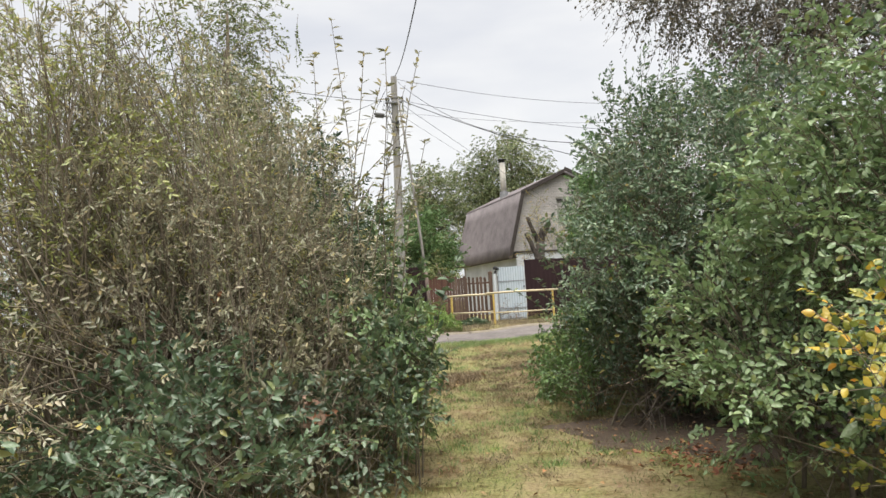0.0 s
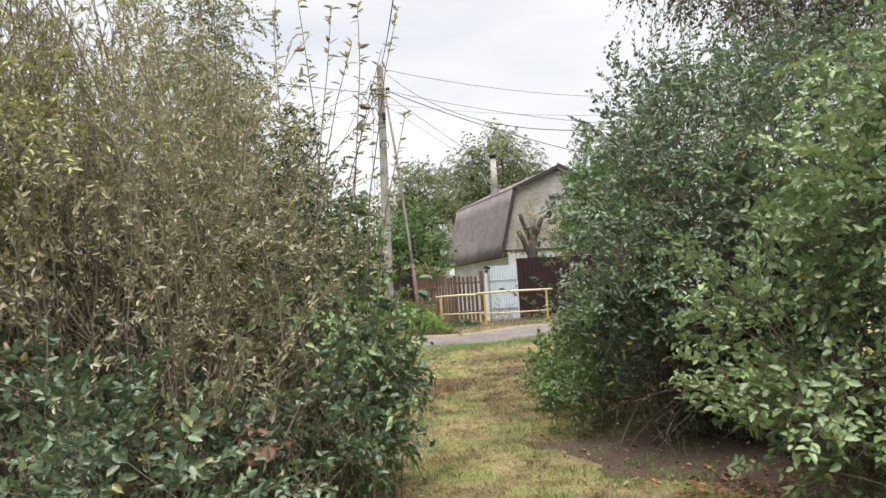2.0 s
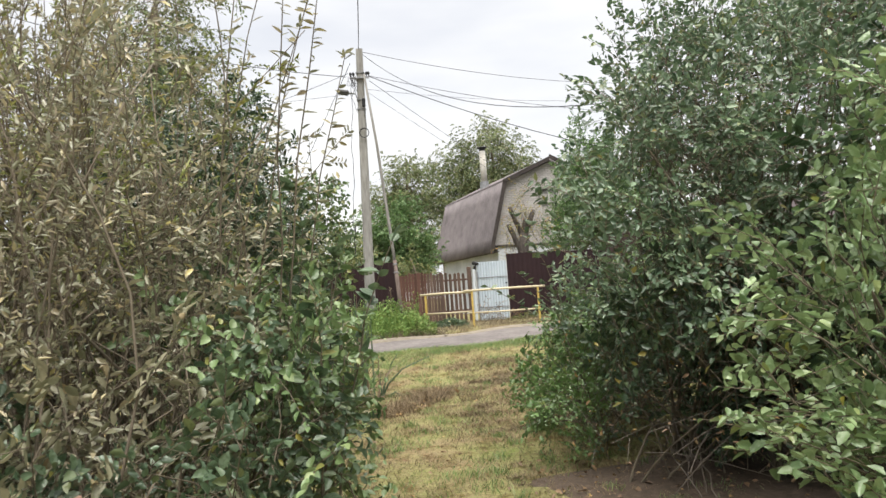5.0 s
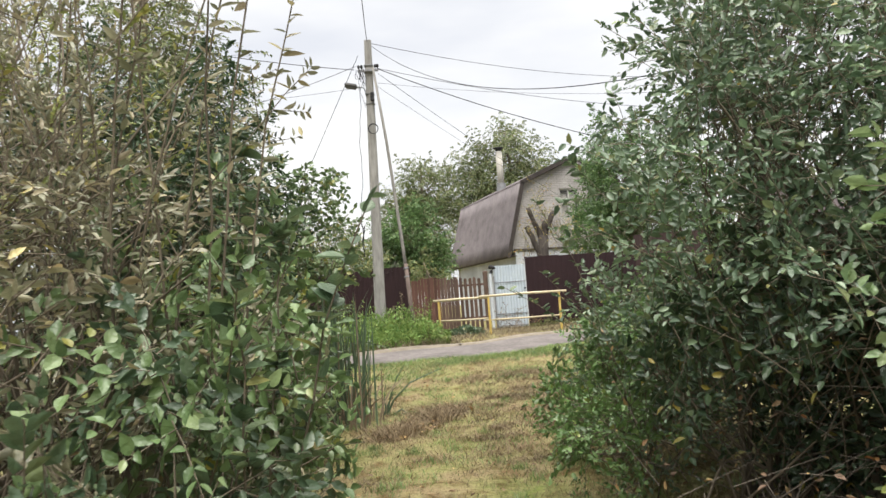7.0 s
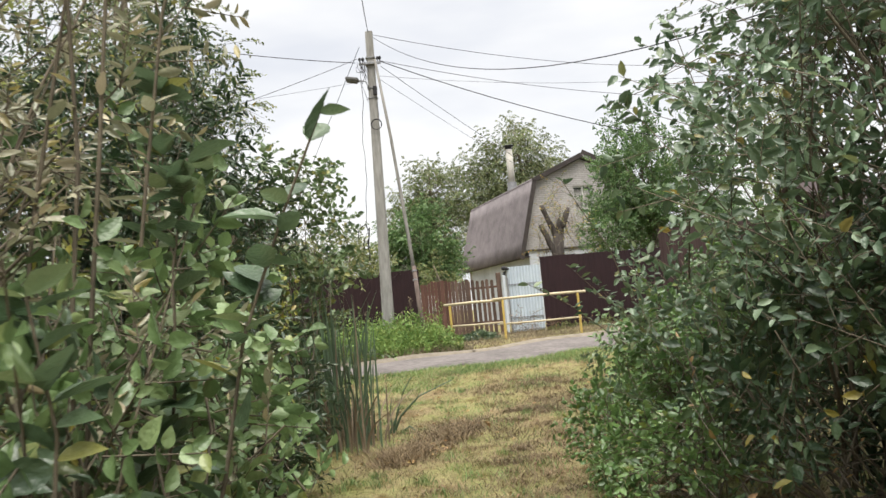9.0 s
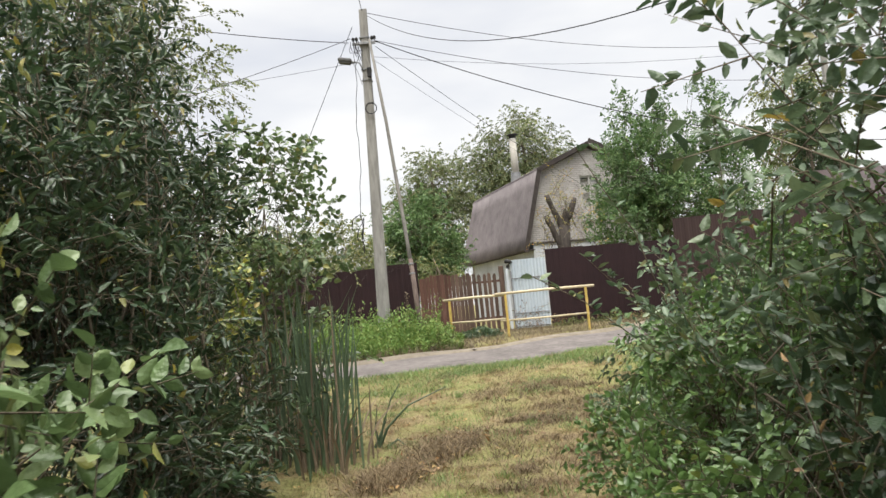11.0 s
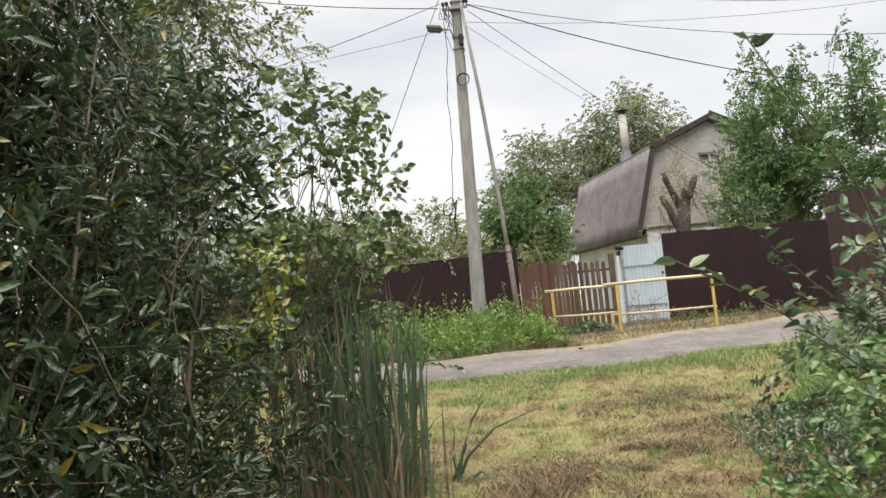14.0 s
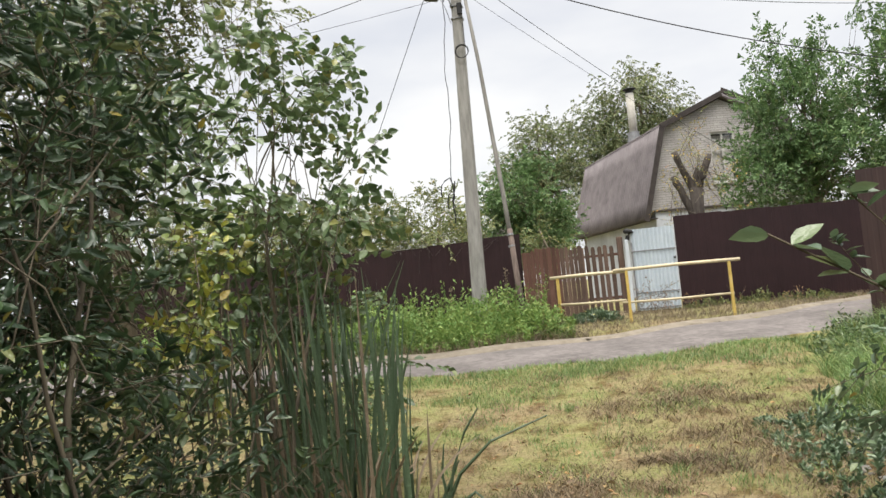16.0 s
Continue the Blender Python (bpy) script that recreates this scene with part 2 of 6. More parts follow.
OLDBOARD = surface("old_brown_board", [(0.25, (0.055, 0.028, 0.022)), (0.55, (0.098, 0.050, 0.038)), (0.8, (0.145, 0.10, 0.08))], scale=6, stretch=(5, 5, 0.35), rough=0.88, random=0.25)
YPIPE = surface("yellow_painted_pipe", [(0.25, (0.42, 0.29, 0.065)), (0.55, (0.52, 0.38, 0.11)), (0.8, (0.50, 0.41, 0.22))], scale=9, rough=0.5, bump=0.1, coarse=0.15)
YPALE = surface("faded_yellow_pipe", [(0.25, (0.42, 0.345, 0.21)), (0.55, (0.52, 0.45, 0.31)), (0.8, (0.54, 0.49, 0.39))], scale=9, rough=0.55, bump=0.1, coarse=0.15)
BLACK = surface("black_rubber", [(0.3, (0.012, 0.012, 0.013)), (0.7, (0.028, 0.028, 0.03))], scale=8, rough=0.7)
STEEL = surface("grey_steel", [(0.3, (0.16, 0.165, 0.17)), (0.7, (0.28, 0.28, 0.29))], scale=9, rough=0.5, metal=0.5)
WHITEWALL = surface("whitewashed_brick", [(0.3, (0.46, 0.485, 0.53)), (0.6, (0.55, 0.575, 0.62)), (0.8, (0.61, 0.635, 0.67))], scale=4, rough=0.9, bump=0.3, coarse=0.2)
CHIM = surface("asbestos_pipe", [(0.3, (0.30, 0.285, 0.255)), (0.7, (0.42, 0.405, 0.37))], scale=6, rough=0.9)
WHITEFRAME = surface("white_window_paint", [(0.3, (0.34, 0.335, 0.32)), (0.7, (0.45, 0.44, 0.42))], scale=6, rough=0.6)
TRIM = surface("dark_trim", [(0.3, (0.028, 0.022, 0.021)), (0.7, (0.055, 0.045, 0.042))], scale=5, rough=0.7)
ROOF = surface("grey_brown_roof_sheet", [(0.25, (0.120, 0.105, 0.110)), (0.5, (0.170, 0.150, 0.156)), (0.8, (0.215, 0.192, 0.195))], scale=2.2, stretch=(1, 1, 1), rough=0.75, bump=0.15, coarse=0.2)
STONE = surface("grey_rubble", [(0.25, (0.10, 0.098, 0.09)), (0.6, (0.19, 0.187, 0.175)), (0.8, (0.27, 0.265, 0.25))], scale=7, rough=0.9, random=0.25)
SOIL = surface("brown_soil", [(0.3, (0.042, 0.030, 0.022)), (0.6, (0.08, 0.058, 0.042)), (0.8, (0.13, 0.098, 0.07))], scale=18, rough=0.95, bump=0.8)
DRYLEAF = surface("withered_leaf", [(0.3, (0.19, 0.115, 0.08)), (0.55, (0.36, 0.235, 0.175)), (0.8, (0.50, 0.36, 0.28))], scale=22, rough=0.85)


def brick_wall_material():
    m, n, l, b = nodes_of("white_silicate_brick")
    tc, br = n.new("ShaderNodeTexCoord"), n.new("ShaderNodeTexBrick")
    sp, cb, ad = n.new("ShaderNodeSeparateXYZ"), n.new("ShaderNodeCombineXYZ"), n.new("ShaderNodeMath")
    l.new(tc.outputs["Object"], sp.inputs[0])
    l.new(sp.outputs["X"], ad.inputs[0])
    l.new(sp.outputs["Y"], ad.inputs[1])
    l.new(ad.outputs[0], cb.inputs["X"])
    l.new(sp.outputs["Z"], cb.inputs["Y"])
    l.new(cb.outputs[0], br.inputs["Vector"])
    br.inputs["Scale"].default_value = 1.0
    br.inputs["Brick Width"].default_value, br.inputs["Row Height"].default_value, br.inputs["Mortar Size"].default_value = 0.26, 0.078, 0.010
    br.inputs["Color1"].default_value, br.inputs["Color2"].default_value, br.inputs["Mortar"].default_value = (0.43, 0.41, 0.40, 1), (0.37, 0.35, 0.34, 1), (0.27, 0.25, 0.245, 1)
    no = n.new("ShaderNodeTexNoise")
    no.inputs["Scale"].default_value, no.inputs["Detail"].default_value = 1.1, 5
    l.new(tc.outputs["Object"], no.inputs["Vector"])
    mr = n.new("ShaderNodeMapRange")
    mr.inputs["From Min"].default_value, mr.inputs["From Max"].default_value, mr.inputs["To Min"].default_value, mr.inputs["To Max"].default_value = 0.3, 0.7, 0.72, 1.12
    l.new(no.outputs["Fac"], mr.inputs["Value"])
    mu = n.new("ShaderNodeVectorMath")
    mu.operation = "SCALE"
    l.new(br.outputs["Color"], mu.inputs[0])
    l.new(mr.outputs["Result"], mu.inputs["Scale"])
    l.new(mu.outputs["Vector"], b.inputs["Base Color"])
    b.inputs["Roughness"].default_value = 0.9
    bp = n.new("ShaderNodeBump")
    bp.inputs["Strength"].default_value, bp.inputs["Distance"].default_value, bp.invert = 0.6, 0.01, True
    l.new(br.outputs["Fac"], bp.inputs["Height"])
    l.new(bp.outputs["Normal"], b.inputs["Normal"])
    return m


BRICK = brick_wall_material()


def glass_material():
    m, n, l, b = nodes_of("window_glass")
    b.inputs["Base Color"].default_value = (0.80, 0.83, 0.84, 1)
    b.inputs["Roughness"].default_value, b.inputs["Transmission Weight"].default_value = 0.03, 1.0
    return m


GLASS = glass_material()


def ground_material():
    """Mown grass: straw, green patches and bare soil at several scales."""
    m, n, l, b = nodes_of("mown_grass_ground")
    tc = n.new("ShaderNodeTexCoord")

    def noisy(scale, detail=6):
        k = n.new("ShaderNodeTexNoise")
        k.inputs["Scale"].default_value, k.inputs["Detail"].default_value, k.inputs["Roughness"].default_value = scale, detail, 0.65
        l.new(tc.outputs["Object"], k.inputs["Vector"])
        return k
    base = ramp(n, [(0.28, (0.15, 0.115, 0.075)), (0.40, (0.23, 0.190, 0.110)), (0.54, (0.205, 0.200, 0.092)), (0.70, (0.145, 0.170, 0.060))])
    l.new(noisy(1.1).outputs["Fac"], base.inputs["Fac"])
    fine = ramp(n, [(0.32, (0.55, 0.5, 0.45)), (0.52, (1, 1, 1)), (0.7, (1.25, 1.2, 1.1))])
    l.new(noisy(26, 8).outputs["Fac"], fine.inputs["Fac"])
    mul = n.new("ShaderNodeVectorMath")
    mul.operation = "MULTIPLY"
    l.new(base.outputs["Color"], mul.inputs[0])
    l.new(fine.outputs["Color"], mul.inputs[1])
    patch = ramp(n, [(0.36, (0.55, 0.44, 0.37)), (0.50, (1, 0.97, 0.95)), (0.60, (1.05, 1.05, 1.0)), (0.70, (0.78, 0.92, 0.62))])
    l.new(noisy(3.4, 5).outputs["Fac"], patch.inputs["Fac"])
    mu2 = n.new("ShaderNodeVectorMath")
    mu2.operation = "MULTIPLY"
    l.new(mul.outputs["Vector"], mu2.inputs[0])
    l.new(patch.outputs["Color"], mu2.inputs[1])
    l.new(mu2.outputs["Vector"], b.inputs["Base Color"])
    b.inputs["Roughness"].default_value, b.inputs["Specular IOR Level"].default_value = 0.95, 0.1
    bp = n.new("ShaderNodeBump")
    bp.inputs["Strength"].default_value, bp.inputs["Distance"].default_value = 0.8, 0.03
    l.new(noisy(45, 6).outputs["Fac"], bp.inputs["Height"])
    l.new(bp.outputs["Normal"], b.inputs["Normal"])
    return m


GROUND = ground_material()
ROAD = surface("worn_gravel_road", [(0.3, (0.098, 0.086, 0.083)), (0.48, (0.136, 0.121, 0.116)), (0.7, (0.182, 0.164, 0.156))], scale=11.0, detail=10, rough=0.95, bump=0.7, bump_scale=40, coarse=0.25, stretch=(0.8, 1, 1))
SAND = surface("sandy_verge", [(0.25, (0.125, 0.104, 0.083)), (0.5, (0.18, 0.154, 0.12)), (0.75, (0.23, 0.20, 0.16))], scale=7, detail=10, rough=0.95, bump=0.7, coarse=0.2)


# ---- building helpers ----
def finish(name, bm, material, parent=None, label="", smooth=False):
    me = bpy.data.meshes.new(name)
    bm.normal_update()
    bm.to_mesh(me)
    bm.free()
    me.materials.append(material)
    if smooth:
        me.polygons.foreach_set("use_smooth", [True] * len(me.polygons))
    ob = new(name, me)
    if parent is not None:
        ob.parent = parent
    if label:
        ob["label"] = label
    return ob


def part(name, bm, material, parent, label="", smooth=False):
    return finish(name, bm, material, parent, label, smooth)


def arrays(name, verts, faces, material, parent=None, label="", smooth=False):
    """A mesh from numpy vertices (n, 3) and faces (m, 3 or 4)."""
    me = bpy.data.meshes.new(name)
    verts, faces = np.asarray(verts, dtype=np.float32), np.asarray(faces, dtype=np.int32)
    k = faces.shape[1]
    me.vertices.add(len(verts))
    me.vertices.foreach_set("co", verts.ravel())
    me.loops.add(faces.size)
    me.loops.foreach_set("vertex_index", faces.ravel())
    me.polygons.add(len(faces))
    me.polygons.foreach_set("loop_start", np.arange(0, faces.size, k, dtype=np.int32))
    me.polygons.foreach_set("loop_total", np.full(len(faces), k, dtype=np.int32))
    if smooth:
        me.polygons.foreach_set("use_smooth", np.ones(len(faces), dtype=bool))
    me.update(calc_edges=True)
    me.materials.append(material)
    ob = new(name, me)
    if parent is not None:
        ob.parent = parent
    if label:
        ob["label"] = label
    return ob


def thing(name, label, category, at=(0, 0, 0), rz=0.0, group="", kind=""):
    e = new(name)
    e.empty_display_size = 0.2
    e.matrix_world = pose(*at, 0, 0, rz)
    return tagged(e, label, category, group, kind)


def box(bm, x0, x1, y0, y1, z0, z1, bevel=0.0, m=None):
    vs = [bm.verts.new((x, y, z)) for z in (z0, z1) for y in (y0, y1) for x in (x0, x1)]
    fs = [bm.faces.new([vs[i] for i in q]) for q in ((0, 2, 3, 1), (4, 5, 7, 6), (0, 1, 5, 4), (2, 6, 7, 3), (0, 4, 6, 2), (1, 3, 7, 5))]
    if bevel:
        es = list({e for f in fs for e in f.edges})
        out = bmesh.ops.bevel(bm, geom=es, offset=bevel, segments=1, affect="EDGES")
        vs = list({v for f in out["faces"] for v in f.verts} | {v for v in vs if v.is_valid})
    if m is not None:
        bmesh.ops.transform(bm, matrix=m, verts=[v for v in vs if v.is_valid])
    return bm


def tube(bm, pts, radii, sides=6, cap=True):
    """A tapered tube through points."""
    pts = [Vector(p) for p in pts]
    if not hasattr(radii, "__len__"):
        radii = [radii] * len(pts)
    rings = []
    for i, p in enumerate(pts):
        d = (pts[min(i + 1, len(pts) - 1)] - pts[max(i - 1, 0)]).normalized()
        a = d.orthogonal().normalized() if abs(d.z) > 0.9 else d.cross(Vector((0, 0, 1))).normalized()
        b = d.cross(a)
        rings.append([bm.verts.new(p + (a * math.cos(t) + b * math.sin(t)) * radii[i]) for t in (2 * math.pi * k / sides for k in range(sides))])
    for r0, r1 in zip(rings, rings[1:]):
        for k in range(sides):
            bm.faces.new((r0[k], r0[(k + 1) % sides], r1[(k + 1) % sides], r1[k]))
    if cap:
        bm.faces.new(rings[0][::-1])
        bm.faces.new(rings[-1])
    return bm


def tubes(paths, radii0, radii1, sides=4):
    """Many tapered tubes at once. paths: (n, k, 3). Returns vertices and quads."""
    paths = np.asarray(paths, dtype=np.float64)
    n, k, _ = paths.shape
    d = np.gradient(paths, axis=1)
    d /= np.linalg.norm(d, axis=2, keepdims=True) + 1e-9
    ref = np.where(np.abs(d[..., 2:3]) > 0.9, np.array([1.0, 0, 0]), np.array([0, 0, 1.0]))
    a = np.cross(d, ref)
    a /= np.linalg.norm(a, axis=2, keepdims=True) + 1e-9
    b = np.cross(d, a)
    t = np.linspace(0, 1, k)[None, :]
    r = (np.asarray(radii0)[:, None] * (1 - t) + np.asarray(radii1)[:, None] * t)[..., None]
    ang = 2 * np.pi * np.arange(sides) / sides
    v = paths[:, :, None, :] + r[..., None] * (a[:, :, None, :] * np.cos(ang)[None, None, :, None] + b[:, :, None, :] * np.sin(ang)[None, None, :, None])
    idx = np.arange(n * k * sides).reshape(n, k, sides)
    nxt = np.roll(idx, -1, axis=2)
    f = np.stack([idx[:, :-1], nxt[:, :-1], nxt[:, 1:], idx[:, 1:]], axis=-1).reshape(-1, 4)
    return v.reshape(-1, 3), f


def unit(v):
    return v / (np.linalg.norm(v, axis=-1, keepdims=True) + 1e-9)


def leaf_mesh(pos, along, up, size, width, fold, rng, rounded=False):
    """Folded leaves, six-pointed or rounder. pos, along, up: (n, 3); size: (n,)."""
    along = unit(along)
    side = unit(np.cross(along, up))
    nrm = np.cross(side, along)
    s = size[:, None]
    w = s * width
    bend = s * rng.uniform(-0.05, 0.22, (len(pos), 1))
    up_edge = w * fold
    if rounded:
        out = [pos]
        for sgn, order in ((-1, (0, 1, 2, 3)), (1, (3, 2, 1, 0))):
            if sgn == 1:
                out.append(pos + along * s - nrm * bend)
            for q in order:
                tq, wq = (0.16, 0.40, 0.68, 0.88)[q], (0.34, 0.50, 0.37, 0.15)[q]
                out.append(pos + along * s * tq + side * (sgn * w * wq) + nrm * (up_edge * wq * 1.7) - nrm * bend * tq ** 2)
        v = np.stack(out, axis=1).reshape(-1, 3)
        i = np.arange(len(pos))[:, None] * 10
        return v, np.concatenate([i + np.array([[0, 5, 4, 3, 2, 1]]), i + np.array([[0, 9, 8, 7, 6, 5]])], axis=0)
    p0 = pos
    l1 = pos + along * s * 0.33 - side * w * 0.46 + nrm * up_edge
    l2 = pos + along * s * 0.70 - side * w * 0.36 + nrm * (up_edge * 0.8) - nrm * bend * 0.5
    tip = pos + along * s - nrm * bend
    r2 = pos + along * s * 0.70 + side * w * 0.36 + nrm * (up_edge * 0.8) - nrm * bend * 0.5
    r1 = pos + along * s * 0.33 + side * w * 0.46 + nrm * up_edge
    v = np.stack([p0, l1, l2, tip, r2, r1], axis=1).reshape(-1, 3)
    i = np.arange(len(pos))[:, None] * 6
    f = np.concatenate([i + np.array([[0, 3, 2, 1]]), i + np.array([[0, 5, 4, 3]])], axis=0)
    return v, f


def twigs(rng, lobes, per_m3, length, droop=0.0, upward=0.5, shell=0.5, each=6):
    """Twigs in flat sprays that fill a set of lobes (cx, cy, cz, rx, ry, rz): starts, directions, lengths, up vectors and the spray axes."""
    C, N, A = [], [], []
    for cx, cy, cz, rx, ry, rz in lobes:
        k = max(5, int(per_m3 * 4.19 * rx * ry * rz / each))
        d = unit(rng.normal(size=(k, 3)))
        rr = shell + (1 - shell) * rng.random(k) ** 0.6
        rr *= 1 + 0.15 * rng.normal(size=k)
        C.append(np.array([cx, cy, cz]) + d * rr[:, None] * np.array([rx, ry, rz]))
        A.append(unit(d * 0.8 + rng.normal(size=(k, 3)) * 0.5 + np.array([0, 0, upward - droop])))
        N.append(unit(np.array([0, 0, 0.75]) + d * 0.55 + rng.normal(size=(k, 3)) * 0.35))
    C, A, N = np.concatenate(C), np.concatenate(A), np.concatenate(N)
    k = len(C)
    S = unit(np.cross(A, N))
    N = np.cross(S, A)
    AL = length * 1.7 * rng.uniform(0.6, 1.3, k)
    start = C - A * (AL * 0.6)[:, None]
    P, D, L, U = [], [], [], []
    for j in range(each):
        q = (j + 0.8) / each
        last = j == each - 1
        sgn = 1.0 if j % 2 == 0 else -1.0
        P.append(start + A * (AL * min(q, 0.98))[:, None])
        D.append(unit(A * (1.0 if last else 0.7) + S * (0.0 if last else sgn * 0.85) + rng.normal(size=(k, 3)) * 0.18))
        L.append(length * (1.05 - 0.45 * q) * rng.uniform(0.6, 1.25, k))
        U.append(unit(N + rng.normal(size=(k, 3)) * 0.16))
    return np.concatenate(P), np.concatenate(D), np.concatenate(L), np.concatenate(U), (start, A, AL)


def leafy(parent, rng, tw, n_leaf, size, width, material, wood, sag=0.2, fold=0.25, keep=None, flat=0.7, twig_r=0.003, rounded=False, root=None, fine=True):
    """Leaves along twigs, the twigs themselves and the axes of the sprays."""
    P, D, L, U, axes = tw
    k = len(P)
    t = np.linspace(0, 1, 3)[None, :, None]
    bend = np.array([0, 0, -1.0]) * sag * L[:, None, None] * t ** 2
    paths = P[:, None, :] + D[:, None, :] * (L[:, None, None] * t) + bend
    tt = (np.arange(n_leaf) + 0.6) / n_leaf
    tt = np.clip(tt[None, :] + rng.uniform(-0.06, 0.06, (k, n_leaf)), 0.02, 1.0)[..., None]
    pos = P[:, None, :] + D[:, None, :] * (L[:, None, None] * tt) + np.array([0, 0, -1.0]) * sag * L[:, None, None] * tt ** 2
    sidev = unit(np.cross(D, U + 0.2 * rng.normal(size=(k, 3))))
    sign = np.where(np.arange(n_leaf) % 2 == 0, 1.0, -1.0)[None, :, None]
    al = unit(D[:, None, :] * 0.75 + sidev[:, None, :] * sign * 0.8 + rng.normal(size=(k, n_leaf, 3)) * 0.30 + np.array([0, 0, -sag * 0.9]))
    up = unit(U[:, None, :] * (flat + 0.2) + rng.normal(size=(k, n_leaf, 3)) * 0.42)
    pos, al, up = pos.reshape(-1, 3), al.reshape(-1, 3), up.reshape(-1, 3)
    sz = size * rng.uniform(0.55, 1.25, len(pos))
    ok = rng.random(len(pos)) < 0.93
    if keep is not None:
        ok &= keep(pos + al * sz[:, None])
    v, f = leaf_mesh(pos[ok], al[ok], up[ok], sz[ok], width, fold, rng, rounded)
    leaves = tagged(arrays("foliage", v, f, material, parent), kind="stuff")
    if keep is not None:
        good = keep(paths[:, -1]) & keep(paths[:, 0])
        paths = paths[good]
    tv, tf = tubes(paths[:, ::2], np.full(len(paths), twig_r), np.full(len(paths), twig_r * 0.4), 3)
    if axes is not None:
        a0, ad, al_ = axes
        t = np.linspace(0, 1, 4)[None, :, None]
        back = a0 - ad * (al_ * 0.55)[:, None] - np.array([0, 0, 0.25]) * al_[:, None]
        if root is not None:
            back = back + (root - back) * np.array([0.30, 0.30, 0.12])
        end = a0 + ad * al_[:, None]
        ap = (1 - t) ** 2 * back[:, None] + 2 * t * (1 - t) * a0[:, None] + t ** 2 * end[:, None]
        if keep is not None:
            ap = ap[keep(end) & keep(a0) & keep(back)]
        av, af = tubes(ap, np.full(len(ap), twig_r * 1.8), np.full(len(ap), twig_r * 0.7), 3)
        tagged(arrays("branch_work", av, af, wood, parent), kind="stuff")
    if fine:
        tagged(arrays("twig_work", tv, tf, wood, parent), kind="stuff")
    return leaves


def stems(parent, rng, bases, tips, r0, r1, wood, bow=0.12, sides=6, name="stem"):
    """Curved stems from base points to tip points."""
    bases, tips = np.asarray(bases, float), np.asarray(tips, float)
    n = len(bases)
    t = np.linspace(0, 1, 8)[None, :, None]
    mid = bases + (tips - bases) * np.array([0.3, 0.3, 0.62]) + rng.normal(size=(n, 3)) * bow * np.array([1, 1, 0.3])
    path = (1 - t) ** 2 * bases[:, None] + 2 * t * (1 - t) * mid[:, None] + t ** 2 * tips[:, None]
    path[:, 1:-1] += rng.normal(size=(n, 6, 3)) * 0.018
    for q in path:
        v, f = tubes(q[None], [r0 * rng.uniform(0.6, 1.2)], [r1], sides)
        arrays(name, v, f, wood, parent, smooth=True)


def ground_z(x, y):
    """The lie of the land: level lane, then a bank up to the road and the fences."""
    x, y = np.asarray(x, float), np.asarray(y, float)
    z = np.interp(y, [-500, 13, 16.5, 18.4, 19.7, 21.4, 23.6, 27, 500], [-0.08, -0.08, 0.0, 0.14, 0.30, 0.41, 0.55, 0.60, 0.60])
    return z + 0.015 * np.sin(x * 2.1 + y * 0.7) + 0.012 * np.sin(y * 3.1 - x * 1.3)


def gz(x, y):
    return float(ground_z(x, y))


def lane_free(p):
    """Keeps the trodden lane clear of growth."""
    x, y, z = p[:, 0], p[:, 1], p[:, 2]
    left = np.interp(y, [-3, 5.5, 6.6, 7.3, 8.0, 8.5, 9.5, 11], [-0.45, -0.35, 0.0, 0.14, 0.08, 0.02, -0.25, -0.3])
    right = np.interp(y, [-3, 4, 6, 8, 9.5, 11], [1.3, 1.5, 1.45, 1.15, 1.05, 1.0])
    return ~((x > left) & (x < right) & (y < 11.5) & (z < 4.2)) & (z > ground_z(x, y) + 0.01)


# ---- ground, road ----
def build_ground():
    xs = np.unique(np.concatenate([np.linspace(-8, 12, 121), np.linspace(-30, 30, 61), np.array([-600, -300, -150, -80, -50, 50, 80, 150, 300, 600])]))
    ys = np.unique(np.concatenate([np.linspace(-4, 30, 191), np.linspace(-30, 60, 61), np.array([-600, -300, -150, -80, -50, 80, 120, 200, 350, 600])]))
    X, Y = np.meshgrid(xs, ys)
    Z = ground_z(X, Y)
    near = (np.abs(X) < 14) & (Y > -5) & (Y < 32)
    rough = np.array([noise.noise(Vector((x * 2.3, y * 2.3, 0.0))) * 0.020 + noise.noise(Vector((x * 9, y * 9, 3.0))) * 0.010 if k else 0.0 for x, y, k in zip(X.ravel(), Y.ravel(), near.ravel())])
    V = np.stack([X.ravel(), Y.ravel(), Z.ravel() + rough], axis=1)
    i = np.arange(X.size).reshape(X.shape)
    F = np.stack([i[:-1, :-1], i[:-1, 1:], i[1:, 1:], i[1:, :-1]], axis=-1).reshape(-1, 4)
    g = arrays("ground", V, F, GROUND, smooth=True)
    tagged(g, "mown grass ground with straw patches and bare soil", "ground", kind="structure")


build_ground()

NEAR_EDGE = [(-40, 21.6), (-14, 20.6), (-6, 20.0), (-1.8, 19.7), (0.8, 20.0), (3.4, 20.95), (5.6, 22.3), (8.5, 24.5), (14, 28.6), (26, 38)]
FAR_EDGE = [(-40, 23.6), (-14, 22.3), (-6, 21.6), (-1.9, 21.2), (1.2, 22.0), (4.0, 23.4), (6.2, 25.0), (8.9, 27.4), (13, 31), (25, 41)]


